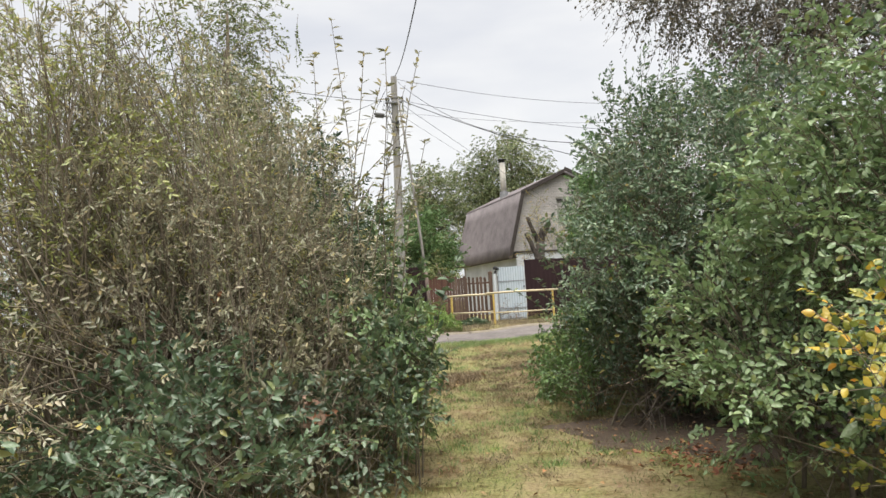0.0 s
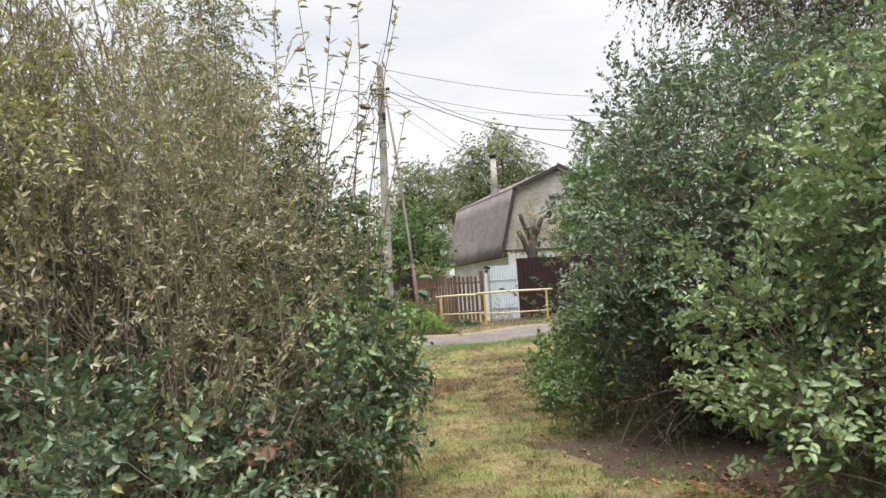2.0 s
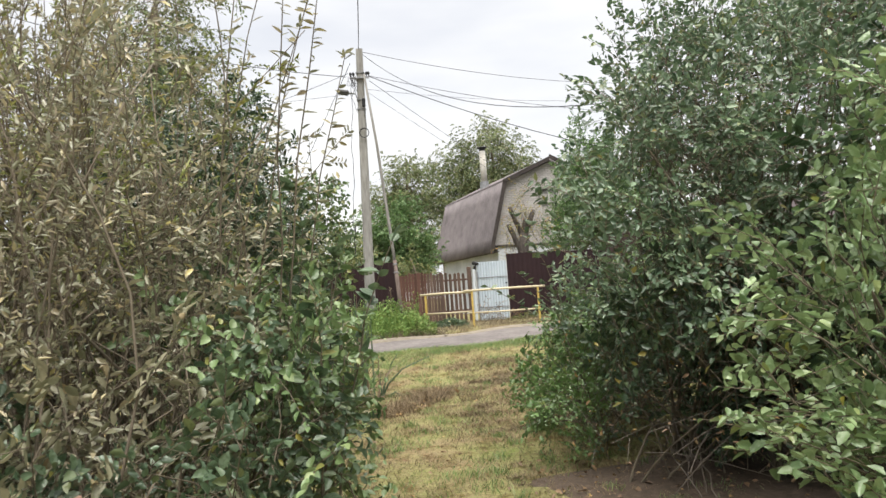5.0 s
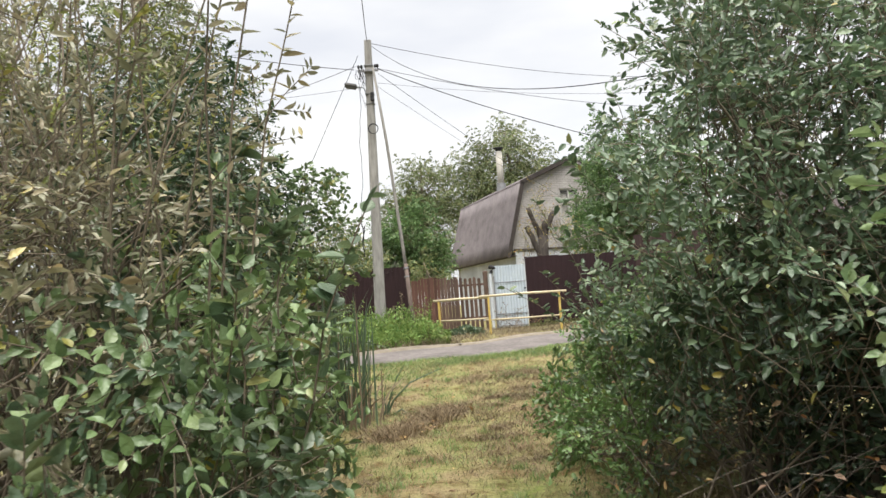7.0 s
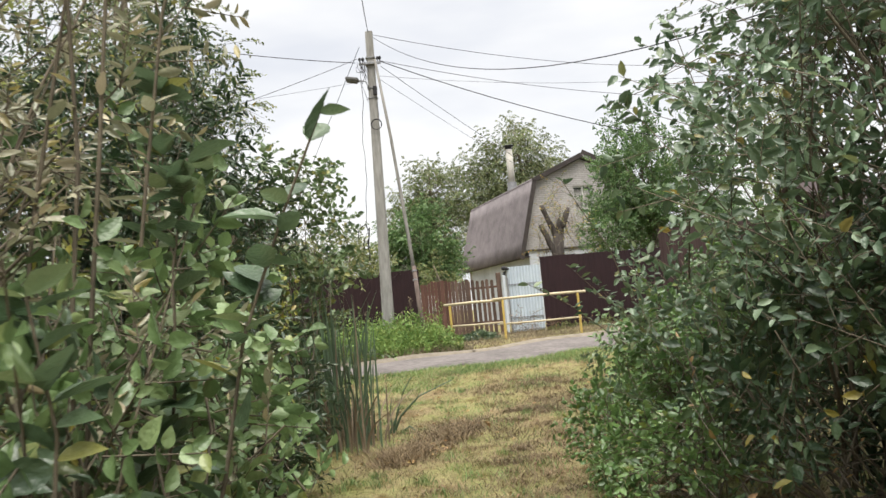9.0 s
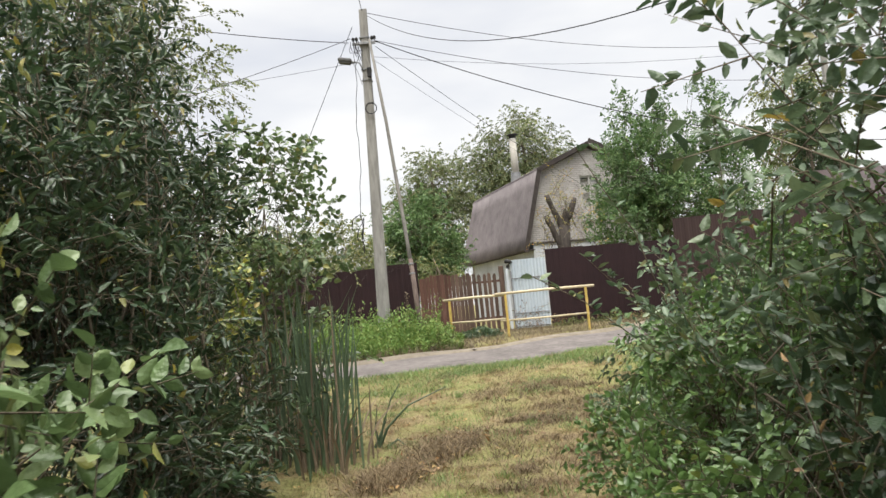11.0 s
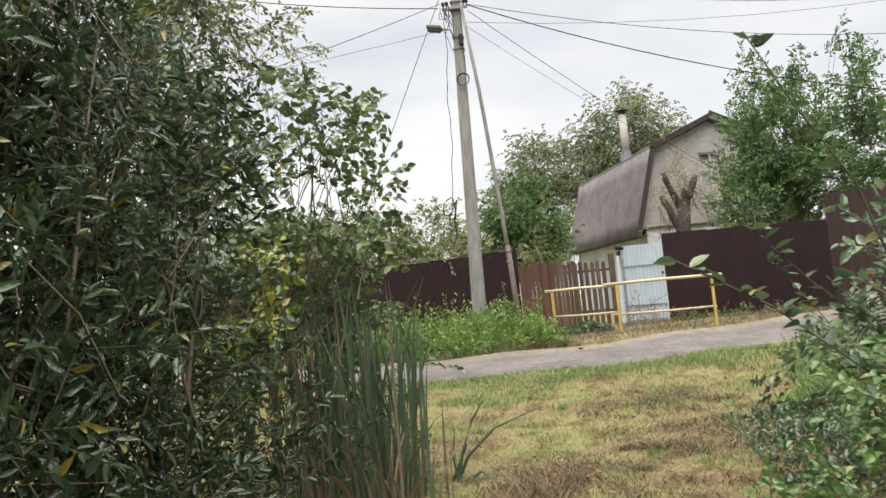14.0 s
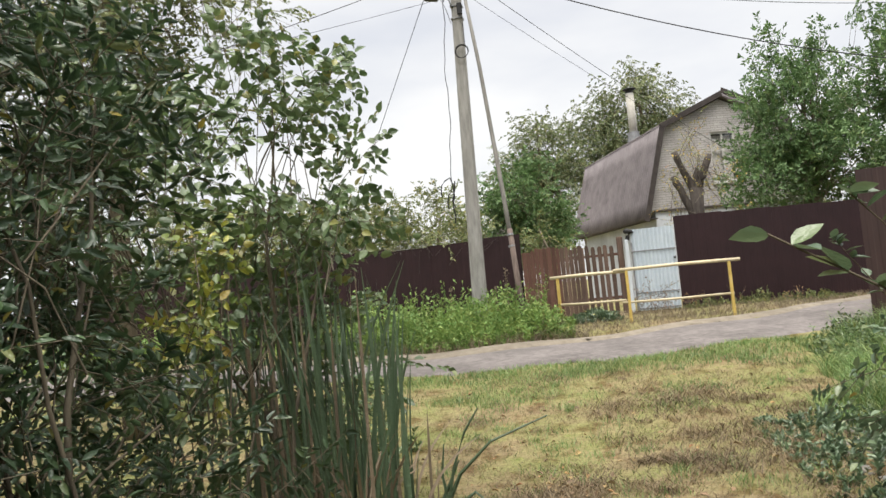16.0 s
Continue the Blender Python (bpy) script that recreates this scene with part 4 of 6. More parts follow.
def pole_bits(p):
    def at(z, dx=0.0, dy=0.0):
        return Vector((0.15 * z / 8.35 + dx, dy, z))
    for z in (7.42, 7.62, 6.55, 6.82):
        bm = bmesh.new()
        w = 0.125
        c = at(z)
        box(bm, c.x - w, c.x + w, -0.105, 0.105, z, z + 0.022)
        part("band", bm, STEEL, p)
    bm = bmesh.new()
    c = at(7.45)
    box(bm, c.x - 0.30, c.x + 0.27, -0.16, -0.10, 7.43, 7.49, 0.006)
    part("cross_bracket", bm, STEEL, p)
    for dx in (-0.27, -0.19, 0.19, 0.25):
        bm = bmesh.new()
        tube(bm, [at(7.49, dx, -0.13), at(7.53, dx, -0.13), at(7.55, dx, -0.13), at(7.60, dx, -0.13), at(7.63, dx, -0.13)], [0.012, 0.012, 0.035, 0.04, 0.018], 8)
        part("insulator", bm, BLACK, p, "", True)
    bm = bmesh.new()
    box(bm, at(6.6).x + 0.03, at(6.6).x + 0.13, -0.19, -0.105, 6.60, 6.84, 0.01)
    part("junction_box", bm, BLACK, p, "small dark junction box")
    # coil of spare cable
    bm = bmesh.new()
    c = at(5.86)
    for k in range(3):
        pts = [(c.x + 0.06 + (0.125 + 0.006 * k) * math.cos(a), -0.14 - 0.012 * k, 5.83 + (0.13 + 0.005 * k) * math.sin(a)) for a in np.linspace(0, 2 * math.pi, 25)]
        tube(bm, pts, 0.009, 5, False)
    part("cable_coil", bm, BLACK, p, "round coil of black cable")
    # street lamp head on a short bent arm
    bm = bmesh.new()
    tube(bm, [at(6.78, -0.08, -0.10), at(6.98, -0.14, -0.12), at(7.01, -0.24, -0.14), at(7.03, -0.36, -0.15)], 0.018, 8)
    arm = part("lamp_arm", bm, STEEL, p, "", True)
    bm = bmesh.new()
    box(bm, -0.34, 0.0, -0.11, 0.11, -0.045, 0.05, 0.028, m=pose(*at(7.03, -0.33, -0.15), 0, 12, 0))
    box(bm, -0.31, -0.03, -0.085, 0.085, -0.075, -0.046, 0.008, m=pose(*at(7.03, -0.33, -0.15), 0, 12, 0))
    part("lamp_head", bm, surface("dull_grey_casing", [(0.3, (0.07, 0.07, 0.072)), (0.7, (0.12, 0.12, 0.122))], scale=9, rough=0.7), arm, "flat grey street lamp head, unlit")
    bm = bmesh.new()
    tube(bm, [at(6.45, -0.12, -0.1), at(6.75, -0.20, -0.12), at(7.05, -0.33, -0.14)], 0.008, 5)
    part("brace", bm, STEEL, p)
    # cable ends looped between the clamps, and a drop down the post
    rng = random.Random(3)
    for k in range(12):
        bm = bmesh.new()
        a, b = at(7.48 + rng.uniform(-0.1, 0.1), rng.uniform(-0.35, -0.12), -0.15), at(7.1 + rng.uniform(-0.25, 0.2), rng.uniform(-0.28, -0.05), -0.16)
        m = (a + b) / 2 + Vector((rng.uniform(-0.12, 0.08), -0.03, -0.08))
        tube(bm, [a, (a + m) / 2 + Vector((-0.02, 0, 0.01)), m, (m + b) / 2, b], 0.007, 5, False)
        part("cable_tail", bm, BLACK, p)
    bm = bmesh.new()
    hang = [at(7.2, -0.14, -0.1)] + [at(z, -0.27 - 0.02 * (7 - z) + 0.025 * math.sin(z * 3.1) + 0.012 * math.sin(z * 9), -0.11) for z in np.arange(6.9, 3.05, -0.2)]
    tube(bm, hang, 0.008, 5)
    drop = part("drop_cable", bm, BLACK, p, "thin black cable hanging beside the post")
    for pts in (((0, 2.85), (-0.05, 2.98), (-0.15, 2.93), (-0.23, 2.84), (-0.25, 2.66), (-0.22, 2.6)), ((0, 2.85), (0.02, 2.6), (-0.02, 2.4), (0.015, 2.2), (0.0, 2.05)), ((0, 2.8), (0.05, 2.9), (0.03, 2.7), (-0.03, 2.5), (0.03, 2.35)), ((-0.02, 2.75), (-0.1, 2.62), (-0.13, 2.45), (-0.11, 2.35))):
        bm = bmesh.new()
        tube(bm, [at(z + 0.3, -0.35 + a, -0.11) for a, z in pts], 0.014, 5)
        part("cable_end", bm, BLACK, drop)
    bm = bmesh.new()
    tube(bm, [at(6.5, 0.11, -0.12), at(5.98, 0.13, -0.12)], 0.007, 5)
    part("coil_lead", bm, BLACK, p)


pole_bits(pole)
strut = thing("pole_strut", "slanting weathered strut leaning against the utility pole", "strut", (-0.50, 23.05, gz(-0.50, 23.05)))
SX, SY, SZ = -0.50, 23.05, gz(-0.50, 23.05)
part("lower_post", tube(bmesh.new(), [(0, 0, -0.3), (-0.09, 0.14, 1.2 - SZ + 0.3), (-0.16, 0.26, 2.55 - SZ)], [0.062, 0.058, 0.052], 9), STRUTFOOT, strut, "brown weathered wooden lower length", True)
part("upper_pipe", tube(bmesh.new(), [(-0.135, 0.215, 2.1 - SZ), (-0.22, 0.35, 3.2 - SZ), (-0.48, 0.75, 5.9 - SZ), (-0.74, 1.02, 8.05 - SZ)], [0.046, 0.044, 0.038, 0.032], 10), STRUTWOOD, strut, "grey upper pipe", True)
for z in (2.2, 2.42):
    k = (z - 2.1) / 0.45
    part("wire_lashing", tube(bmesh.new(), [(-0.139 - 0.02 * k, 0.22 + 0.035 * k, z - SZ), (-0.142 - 0.02 * k, 0.225 + 0.035 * k, z + 0.035 - SZ)], [0.066, 0.066], 10), STEEL, strut)
pole2 = utility_pole((14.16, 33.0, 0.5), 10.1, (0.0, 0.0), 0.30, 0.19, "grey concrete utility pole with a cross arm")
bm = bmesh.new()
box(bm, -0.4, 0.4, -0.20, -0.14, 9.2, 9.27, 0.008)
part("cross_arm", bm, STEEL, pole2)
for dx in (-0.36, 0.0, 0.36):
    bm = bmesh.new()
    tube(bm, [(dx, -0.17, 9.27), (dx, -0.17, 9.31), (dx, -0.17, 9.38), (dx, -0.17, 9.41)], [0.014, 0.04, 0.046, 0.018], 8)
    part("insulator", bm, BLACK, pole2)


def wire(a, b, sag, r, label="thin black overhead wire on poles"):
    pts = [Vector(a).lerp(Vector(b), s) - Vector((0, 0, 4 * sag * s * (1 - s))) for s in np.linspace(0, 1, 25)]
    w = finish("overhead_wire", tube(bmesh.new(), pts, r * 0.75, 5), BLACK)
    tagged(w, label, "wire", group="overhead wires")


wire((-1.36, 24.1, 8.80), (1.35, -6.0, 3.5), 1.0, 0.012)
wire((-1.24, 24.1, 8.72), (14.1, 32.85, 9.9), 0.68, 0.010)
wire((-1.24, 24.1, 8.65), (4.68, 8.3, 3.25), 1.13, 0.009)
wire((-1.12, 24.05, 8.0), (13.72, 30.94, 7.84), 0.54, 0.010)
wire((-1.10, 24.05, 7.98), (15.96, 28.6, 5.0), 0.96, 0.016, "thick black service cable across the lane")
wire((-1.10, 24.05, 7.85), (5.75, 34.9, 5.3), 0.12, 0.009, "thin black service wire to the house")
wire((-1.15, 24.05, 7.5), (5.7, 34.9, 5.2), 0.12, 0.006, "thin black service wire to the house")
wire((-1.2, 24.05, 7.6), (35.6, 28.4, 15.6), 3.4, 0.006)
wire((-1.75, 24.05, 8.0), (-13.3, 22.9, 10.9), 0.39, 0.013)
wire((-1.7, 24.05, 8.1), (-10.8, 15.1, 2.9), 0.33, 0.009)
wire((-1.62, 24.05, 8.4), (-6.7, 28.1, 0.6), 0.0, 0.010, "slanting black stay wire of the pole")
wire((-1.5, 24.05, 7.5), (-24, 30, 9.4), 0.4, 0.006)


# ---- trees and shrubs ----
def shrub(name, label, category, lobes, seed, per_m3, twig_len, n_leaf, size, width, leaf_mat, bases, r0=0.016, sag=0.15, upward=0.5, shell=0.45, wood=None, flat=0.7, keep=lane_free, fold=0.25, limbs=1.0, rounded=False):
    """A shrub of several stems whose twigs fill a few uneven lobes."""
    rng = np.random.default_rng(seed)
    cx, cy = np.mean([b[0] for b in bases]), np.mean([b[1] for b in bases])
    s = thing(name, label, category, (cx, cy, gz(cx, cy)))
    off = np.array([cx, cy, gz(cx, cy)])
    wood = wood or BARK
    P, D, L, U, (a0, ad, al) = twigs(rng, lobes, per_m3, twig_len, upward=upward, shell=shell)
    kp = (lambda p: keep(p + off)) if keep else None
    if keep:
        m = keep(P)
        P, D, L, U = P[m], D[m], L[m], U[m]
    leafy(s, rng, (P - off, D, L, U, (a0 - off, ad, al)), n_leaf, size, width, leaf_mat, wood, sag=sag, keep=kp, flat=flat, fold=fold, rounded=rounded, root=np.array([0, 0, 0.2]))
    B, T = [], []
    for i, (lx, ly, lz, rx, ry, rz) in enumerate(lobes):
        for k in range(max(2, int(limbs * 2.2 * (rx + ry)))):
            b = bases[rng.integers(len(bases))]
            a = rng.normal(size=3)
            B.append((b[0] + a[0] * 0.10, b[1] + a[1] * 0.10, gz(b[0], b[1]) - 0.05))
            d = unit(rng.normal(size=3) + np.array([0, 0, 0.6]))
            T.append(np.array([lx, ly, lz]) + d * np.array([rx, ry, rz]) * rng.uniform(0.3, 0.85))
    B, T = np.array(B), np.array(T)
    if keep:
        m = keep(T)
        B, T = B[m], T[m]
    stems(s, rng, B - off, T - off, r0, r0 * 0.3, wood)
    return s


def tree(label, at, trunk_h, r0, lobes, seed, per_m3, twig_len, n_leaf, size, width, leaf_mat, bark=None, sag=0.3, upward=0.3, shell=0.4, group=""):
    """A tree with a tapered trunk, limbs to each lobe of the crown, and leaves on twigs."""
    rng = np.random.default_rng(seed)
    x, y = at
    z = gz(x, y)
    t = thing("tree", label, "tree", (x, y, z), group=group)
    off = np.array([x, y, z])
    top = np.mean([l[:3] for l in lobes], axis=0)
    bark = bark or BARK
    pts = [Vector((0, 0, -0.2))] + [Vector(((top[0] - x) * s * s + rng.normal() * 0.05, (top[1] - y) * s * s + rng.normal() * 0.05, trunk_h * s)) for s in (0.25, 0.5, 0.75, 1.0)]
    part("trunk", tube(bmesh.new(), pts, [r0, r0 * 0.85, r0 * 0.7, r0 * 0.5, r0 * 0.25], 8), bark, t, "", True)
    B, T = [], []
    for lx, ly, lz, rx, ry, rz in lobes:
        for k in range(3):
            s = rng.uniform(0.35, 0.95)
            base = np.array([(top[0] - x) * s * s, (top[1] - y) * s * s, trunk_h * s])
            B.append(base)
            T.append(np.array([lx, ly, lz]) - off + unit(rng.normal(size=3)) * np.array([rx, ry, rz]) * 0.7)
    stems(t, rng, B, T, r0 * 0.24, r0 * 0.04, bark, name="limb", bow=0.3)
    P, D, L, U, (a0, ad, al) = twigs(rng, lobes, per_m3, twig_len, upward=upward, shell=shell)
    leafy(t, rng, (P - off, D, L, U, (a0 - off, ad, al)), n_leaf, size, width, leaf_mat, bark, sag=sag, twig_r=0.0035, fine=y < 25)
    return t


def shoots(label, specs, seed, size, width, leaf_mat, n_leaf=26):
    """Long upright shoots with leaves along them; specs: (x, y, height, lean x, lean y)."""
    for i, (x, y, h, lx, ly) in enumerate(specs):
        rng = np.random.default_rng(seed + i)
        z = gz(x, y)
        s = thing("sapling_shoot", label, "shoot", (x, y, z), group="young shoots")
        t = np.linspace(0, 1, 9)
        path = np.stack([lx * t ** 2, ly * t ** 2, h * t], axis=1) + rng.normal(size=(9, 3)) * 0.012
        path[0] = (0, 0, -0.05)
        v, f = tubes(path[None], [0.009], [0.0025], 5)
        arrays("stem", v, f, BARK, s, smooth=True)
        tt = 1.0 - 0.65 * rng.random(n_leaf) ** 1.7
        pos = np.stack([np.interp(tt, t, path[:, k]) for k in range(3)], axis=1)
        a = rng.uniform(0, 2 * np.pi, n_leaf)
        al = np.stack([np.cos(a), np.sin(a), rng.uniform(-0.1, 0.9, n_leaf)], axis=1)
        v, f = leaf_mesh(pos, al, unit(np.array([0, 0, 1.0]) + rng.normal(size=(n_leaf, 3)) * 0.4), size * rng.uniform(0.6, 1.2, n_leaf), width, 0.2, rng, True)
        tagged(arrays("foliage", v, f, leaf_mat, s), kind="stuff")


def wands(parent, rng, base, tip, n_twig, twig_len, n_leaf, size, width, material, wood, r0=0.008, keep=None):
    """Upright rods, each with short ascending side twigs set with narrow leaves."""
    n = len(base)
    t = np.linspace(0, 1, 9)[None, :, None]
    mid = base + (tip - base) * np.array([0.22, 0.22, 0.55]) + rng.normal(size=(n, 3)) * np.array([0.10, 0.10, 0.0])
    path = (1 - t) ** 2 * base[:, None] + 2 * t * (1 - t) * mid[:, None] + t ** 2 * tip[:, None]
    path[:, 1:-1] += rng.normal(size=(n, 7, 3)) * 0.012
    v, f = tubes(path, r0 * rng.uniform(0.5, 1.2, n), np.full(n, 0.0025), 5)
    tagged(arrays("rod_work", v, f, wood, parent, smooth=True), kind="stuff")
    q = 0.28 + 0.70 * (np.arange(n_twig) + rng.uniform(0, 1, (n, n_twig))) / n_twig
    i = np.minimum((q * 8).astype(int), 7)
    fr = (q * 8 - i)[..., None]
    rows = np.arange(n)[:, None]
    P = path[rows, i] * (1 - fr) + path[rows, i + 1] * fr
    along = unit(path[rows, i + 1] - path[rows, i])
    a = rng.uniform(0, 2 * np.pi, (n, n_twig))
    out = np.stack([np.cos(a), np.sin(a), np.zeros_like(a)], axis=-1)
    D = unit(along * 0.85 + out * rng.uniform(0.35, 0.8, (n, n_twig, 1)))
    L = twig_len * (1.15 - 0.75 * q) * rng.uniform(0.6, 1.4, (n, n_twig))
    U = unit(np.array([0, 0, 1.0]) + out * 0.5 + rng.normal(size=P.shape) * 0.4)
    leafy(parent, rng, (P.reshape(-1, 3), D.reshape(-1, 3), L.ravel(), U.reshape(-1, 3), None), n_leaf, size, width, material, wood, sag=0.08, keep=keep, twig_r=0.0028)


def willow_rods(label, seed, n, area, profile, size, material, n_twig=12):
    """A stand of willow rods; profile: heights over x."""
    r = np.random.default_rng(seed)
    x0, x1, y0, y1 = area
    c = np.array([(x0 + x1) / 2, (y0 + y1) / 2, 0.0])
    c[2] = gz(c[0], c[1])
    s = thing("willow", label, "shrub", tuple(c))
    foot = np.stack([r.uniform(x0, x1, 26), r.uniform(y0, y1, 26)], axis=1)[r.integers(0, 26, n)]
    bx, by = foot[:, 0] + r.normal(size=n) * 0.09, foot[:, 1] + r.normal(size=n) * 0.09
    tx, ty = bx + r.normal(size=n) * 0.42, by + r.normal(size=n) * 0.35
    tz = np.interp(tx, profile[0], profile[1]) * np.clip(1 - abs(r.normal(size=n)) * 0.22, 0.4, 1.05)
    base = np.stack([bx, by, ground_z(bx, by) - 0.05], axis=1) - c
    tip = np.stack([tx, ty, tz], axis=1) - c
    wands(s, r, base, tip, n_twig, 0.46, 15, size, 0.34, material, WILLOWBARK, keep=lambda p: lane_free(p + c))
    return s


# left of the lane: willow thicket
willow_rods("grey brown willow rods with small narrow leaves", 200, 190, (-3.4, -0.75, 6.1, 8.2), ((-4.2, -2.0, -1.1, -0.5, -0.2), (4.3, 4.0, 3.4, 2.4, 1.5)), 0.049, WILLOW)
willow_rods("yellow green willow rods with fine leaves", 201, 120, (-4.3, -1.7, 6.2, 9.2), ((-4.2, -2.0, -1.1), (4.7, 4.3, 3.4)), 0.052, OLIVE)
shrub("willow_thicket", "grey olive willow thicket with thin bare stems", "shrub",
      [(-1.55, 7.3, 2.3, 1.05, 1.3, 1.15), (-1.0, 7.6, 1.4, 0.85, 1.1, 0.9), (-2.6, 6.6, 1.8, 1.2, 1.4, 1.4), (-2.1, 8.3, 2.9, 1.1, 1.0, 0.9), (-0.75, 7.9, 2.3, 0.5, 0.7, 0.75), (-2.4, 5.4, 1.1, 0.9, 1.0, 0.8), (-3.4, 7.8, 2.4, 1.2, 1.6, 1.5), (-2.9, 7.2, 3.7, 1.2, 1.2, 0.9), (-4.3, 6.6, 3.6, 1.0, 1.2, 1.0)],
      11, 24, 0.40, 12, 0.056, 0.36, WILLOW, [(-1.6, 7.2), (-2.2, 6.6), (-1.2, 7.7), (-2.7, 7.6), (-2.0, 8.1)], r0=0.013, limbs=3.0, shell=0.35, wood=WILLOWBARK)
shrub("willow_thicket", "yellow green willow with fine leaves", "shrub",
      [(-2.5, 6.3, 3.0, 1.0, 1.0, 0.9), (-3.6, 5.6, 2.4, 1.2, 1.2, 1.2), (-3.0, 9.6, 3.0, 1.2, 1.3, 1.2), (-1.9, 8.9, 2.5, 1.1, 0.6, 1.2)],
      17, 32, 0.45, 12, 0.052, 0.36, OLIVE, [(-2.6, 6.4), (-3.4, 5.8)], r0=0.014, limbs=1.0, wood=WILLOWBARK)
shoots("tall thin willow shoot with narrow leaves", [(-0.62, 7.6, 4.2, -0.2, -0.1), (-0.5, 7.6, 3.9, 0.17, -0.1), (-0.52, 7.6, 3.85, 0.5, -0.1), (-0.45, 7.6, 3.05, 0.43, 0.0), (-0.95, 7.6, 3.95, -0.1, 0.1), (-0.80, 7.3, 3.8, 0.30, 0.0), (-0.72, 7.6, 3.6, 0.52, 0.1), (-1.0, 7.5, 3.5, 0.62, -0.2), (-0.85, 7.4, 3.3, 0.66, 0.0)], 50, 0.085, 0.34, WILLOW, 44)
def bare_stems():
    """Tall thin willow rods rising through the thicket."""
    r = np.random.default_rng(67)
    s = thing("willow_rods", "tall pale brown bare willow rods in a thicket", "stems", (-1.5, 6.6, gz(-1.5, 6.6)))
    b = np.stack([r.uniform(-1.3, 0.85, 17), r.uniform(-0.8, 1.0, 17), np.full(17, -0.1)], axis=1)
    t = b + np.stack([r.normal(size=17) * 0.38, r.normal(size=17) * 0.25, r.uniform(1.4, 3.3, 17)], axis=1)
    ok = lane_free(t + np.array([-1.5, 6.6, gz(-1.5, 6.6)]))
    stems(s, r, b[ok], t[ok], 0.008, 0.003, WILLOWBARK, bow=0.34, name="rod")


bare_stems()
shrub("undergrowth_shrub", "low green bramble undergrowth below the willows", "shrub",
      [(-1.95, 5.5, 0.65, 0.65, 0.6, 0.6), (-2.7, 5.3, 0.55, 0.6, 0.6, 0.55), (-0.6, 6.9, 0.85, 0.4, 0.5, 0.4), (-1.35, 5.1, 0.55, 0.65, 0.8, 0.6), (-0.75, 6.3, 0.5, 0.55, 0.7, 0.55), (-0.55, 7.2, 0.75, 0.45, 0.55, 0.7), (-1.7, 6.2, 0.6, 0.8, 0.8, 0.7)],
      12, 165, 0.30, 9, 0.062, 0.58, BROAD, [(-1.3, 5.2), (-0.8, 6.4), (-0.7, 7.1)], r0=0.008)
shrub("willow_sprouts", "pale olive broad leaved willow sprouts beside the path", "shrub",
      [(-0.95, 6.6, 0.9, 0.38, 0.45, 0.5), (-1.35, 6.8, 1.15, 0.42, 0.5, 0.5), (-0.75, 7.0, 1.25, 0.3, 0.4, 0.45), (-1.15, 6.1, 0.75, 0.4, 0.4, 0.4)],
      191, 150, 0.34, 10, 0.066, 0.46, PALEOLIVE, [(-0.95, 6.6), (-1.3, 6.7)], r0=0.009, wood=WILLOWBARK)
shrub("willow_sprouts", "low brownish willow sprouts and dry stems", "shrub",
      [(-2.9, 4.7, 0.8, 0.7, 0.7, 0.75), (-2.7, 5.8, 1.5, 0.6, 0.6, 0.6)], 19, 80, 0.38, 12, 0.058, 0.32, DRYWILLOW, [(-2.2, 4.6), (-2.0, 5.5)], r0=0.009)
shoots("upright broad leaved shoot beside the path", [(-0.22, 7.4, 1.95, 0.44, -0.12), (-0.28, 7.45, 1.9, 0.16, 0.0), (-0.5, 7.9, 2.1, 0.1, 0.1), (-0.22, 7.0, 1.55, 0.06, -0.1), (-0.7, 8.3, 2.35, 0.2, 0.0)], 56, 0.11, 0.6, BROAD, 34)
shrub("young_alder_shrub", "young broad leaved shrub with dark stems beside the path", "shrub",
      [(-0.55, 7.7, 1.0, 0.52, 0.75, 0.75), (-0.35, 7.3, 1.25, 0.36, 0.5, 0.4), (-0.9, 8.4, 1.15, 0.6, 0.7, 0.8), (-0.3, 8.1, 0.5, 0.35, 0.6, 0.5)],
      13, 150, 0.36, 9, 0.067, 0.60, YOUNG, [(-0.6, 7.6), (-0.8, 8.2), (-0.45, 7.2)], r0=0.011, rounded=True)
# leaf colour darkened to stand for the shade within this shrub
shrub("shrub", "dense green shrub with narrow upright stems, leaves darkened for inner shade", "shrub",
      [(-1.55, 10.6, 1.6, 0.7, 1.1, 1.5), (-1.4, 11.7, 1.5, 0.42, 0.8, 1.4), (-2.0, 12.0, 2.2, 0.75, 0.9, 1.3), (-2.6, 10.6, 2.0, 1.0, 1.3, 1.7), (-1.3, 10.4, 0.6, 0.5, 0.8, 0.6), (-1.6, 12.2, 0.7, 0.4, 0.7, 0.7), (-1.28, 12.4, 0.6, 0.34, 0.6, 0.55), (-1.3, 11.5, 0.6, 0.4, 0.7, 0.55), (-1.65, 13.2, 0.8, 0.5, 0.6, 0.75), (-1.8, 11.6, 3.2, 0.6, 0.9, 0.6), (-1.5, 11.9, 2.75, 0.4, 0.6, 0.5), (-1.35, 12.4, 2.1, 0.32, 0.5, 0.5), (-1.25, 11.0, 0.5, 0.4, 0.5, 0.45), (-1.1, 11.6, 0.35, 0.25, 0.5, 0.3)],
      14, 150, 0.36, 11, 0.078, 0.36, SHADELEAF, [(-1.5, 10.7), (-1.3, 11.8), (-1.9, 12.0), (-2.3, 10.8)], r0=0.016, limbs=1.6, shell=0.3)
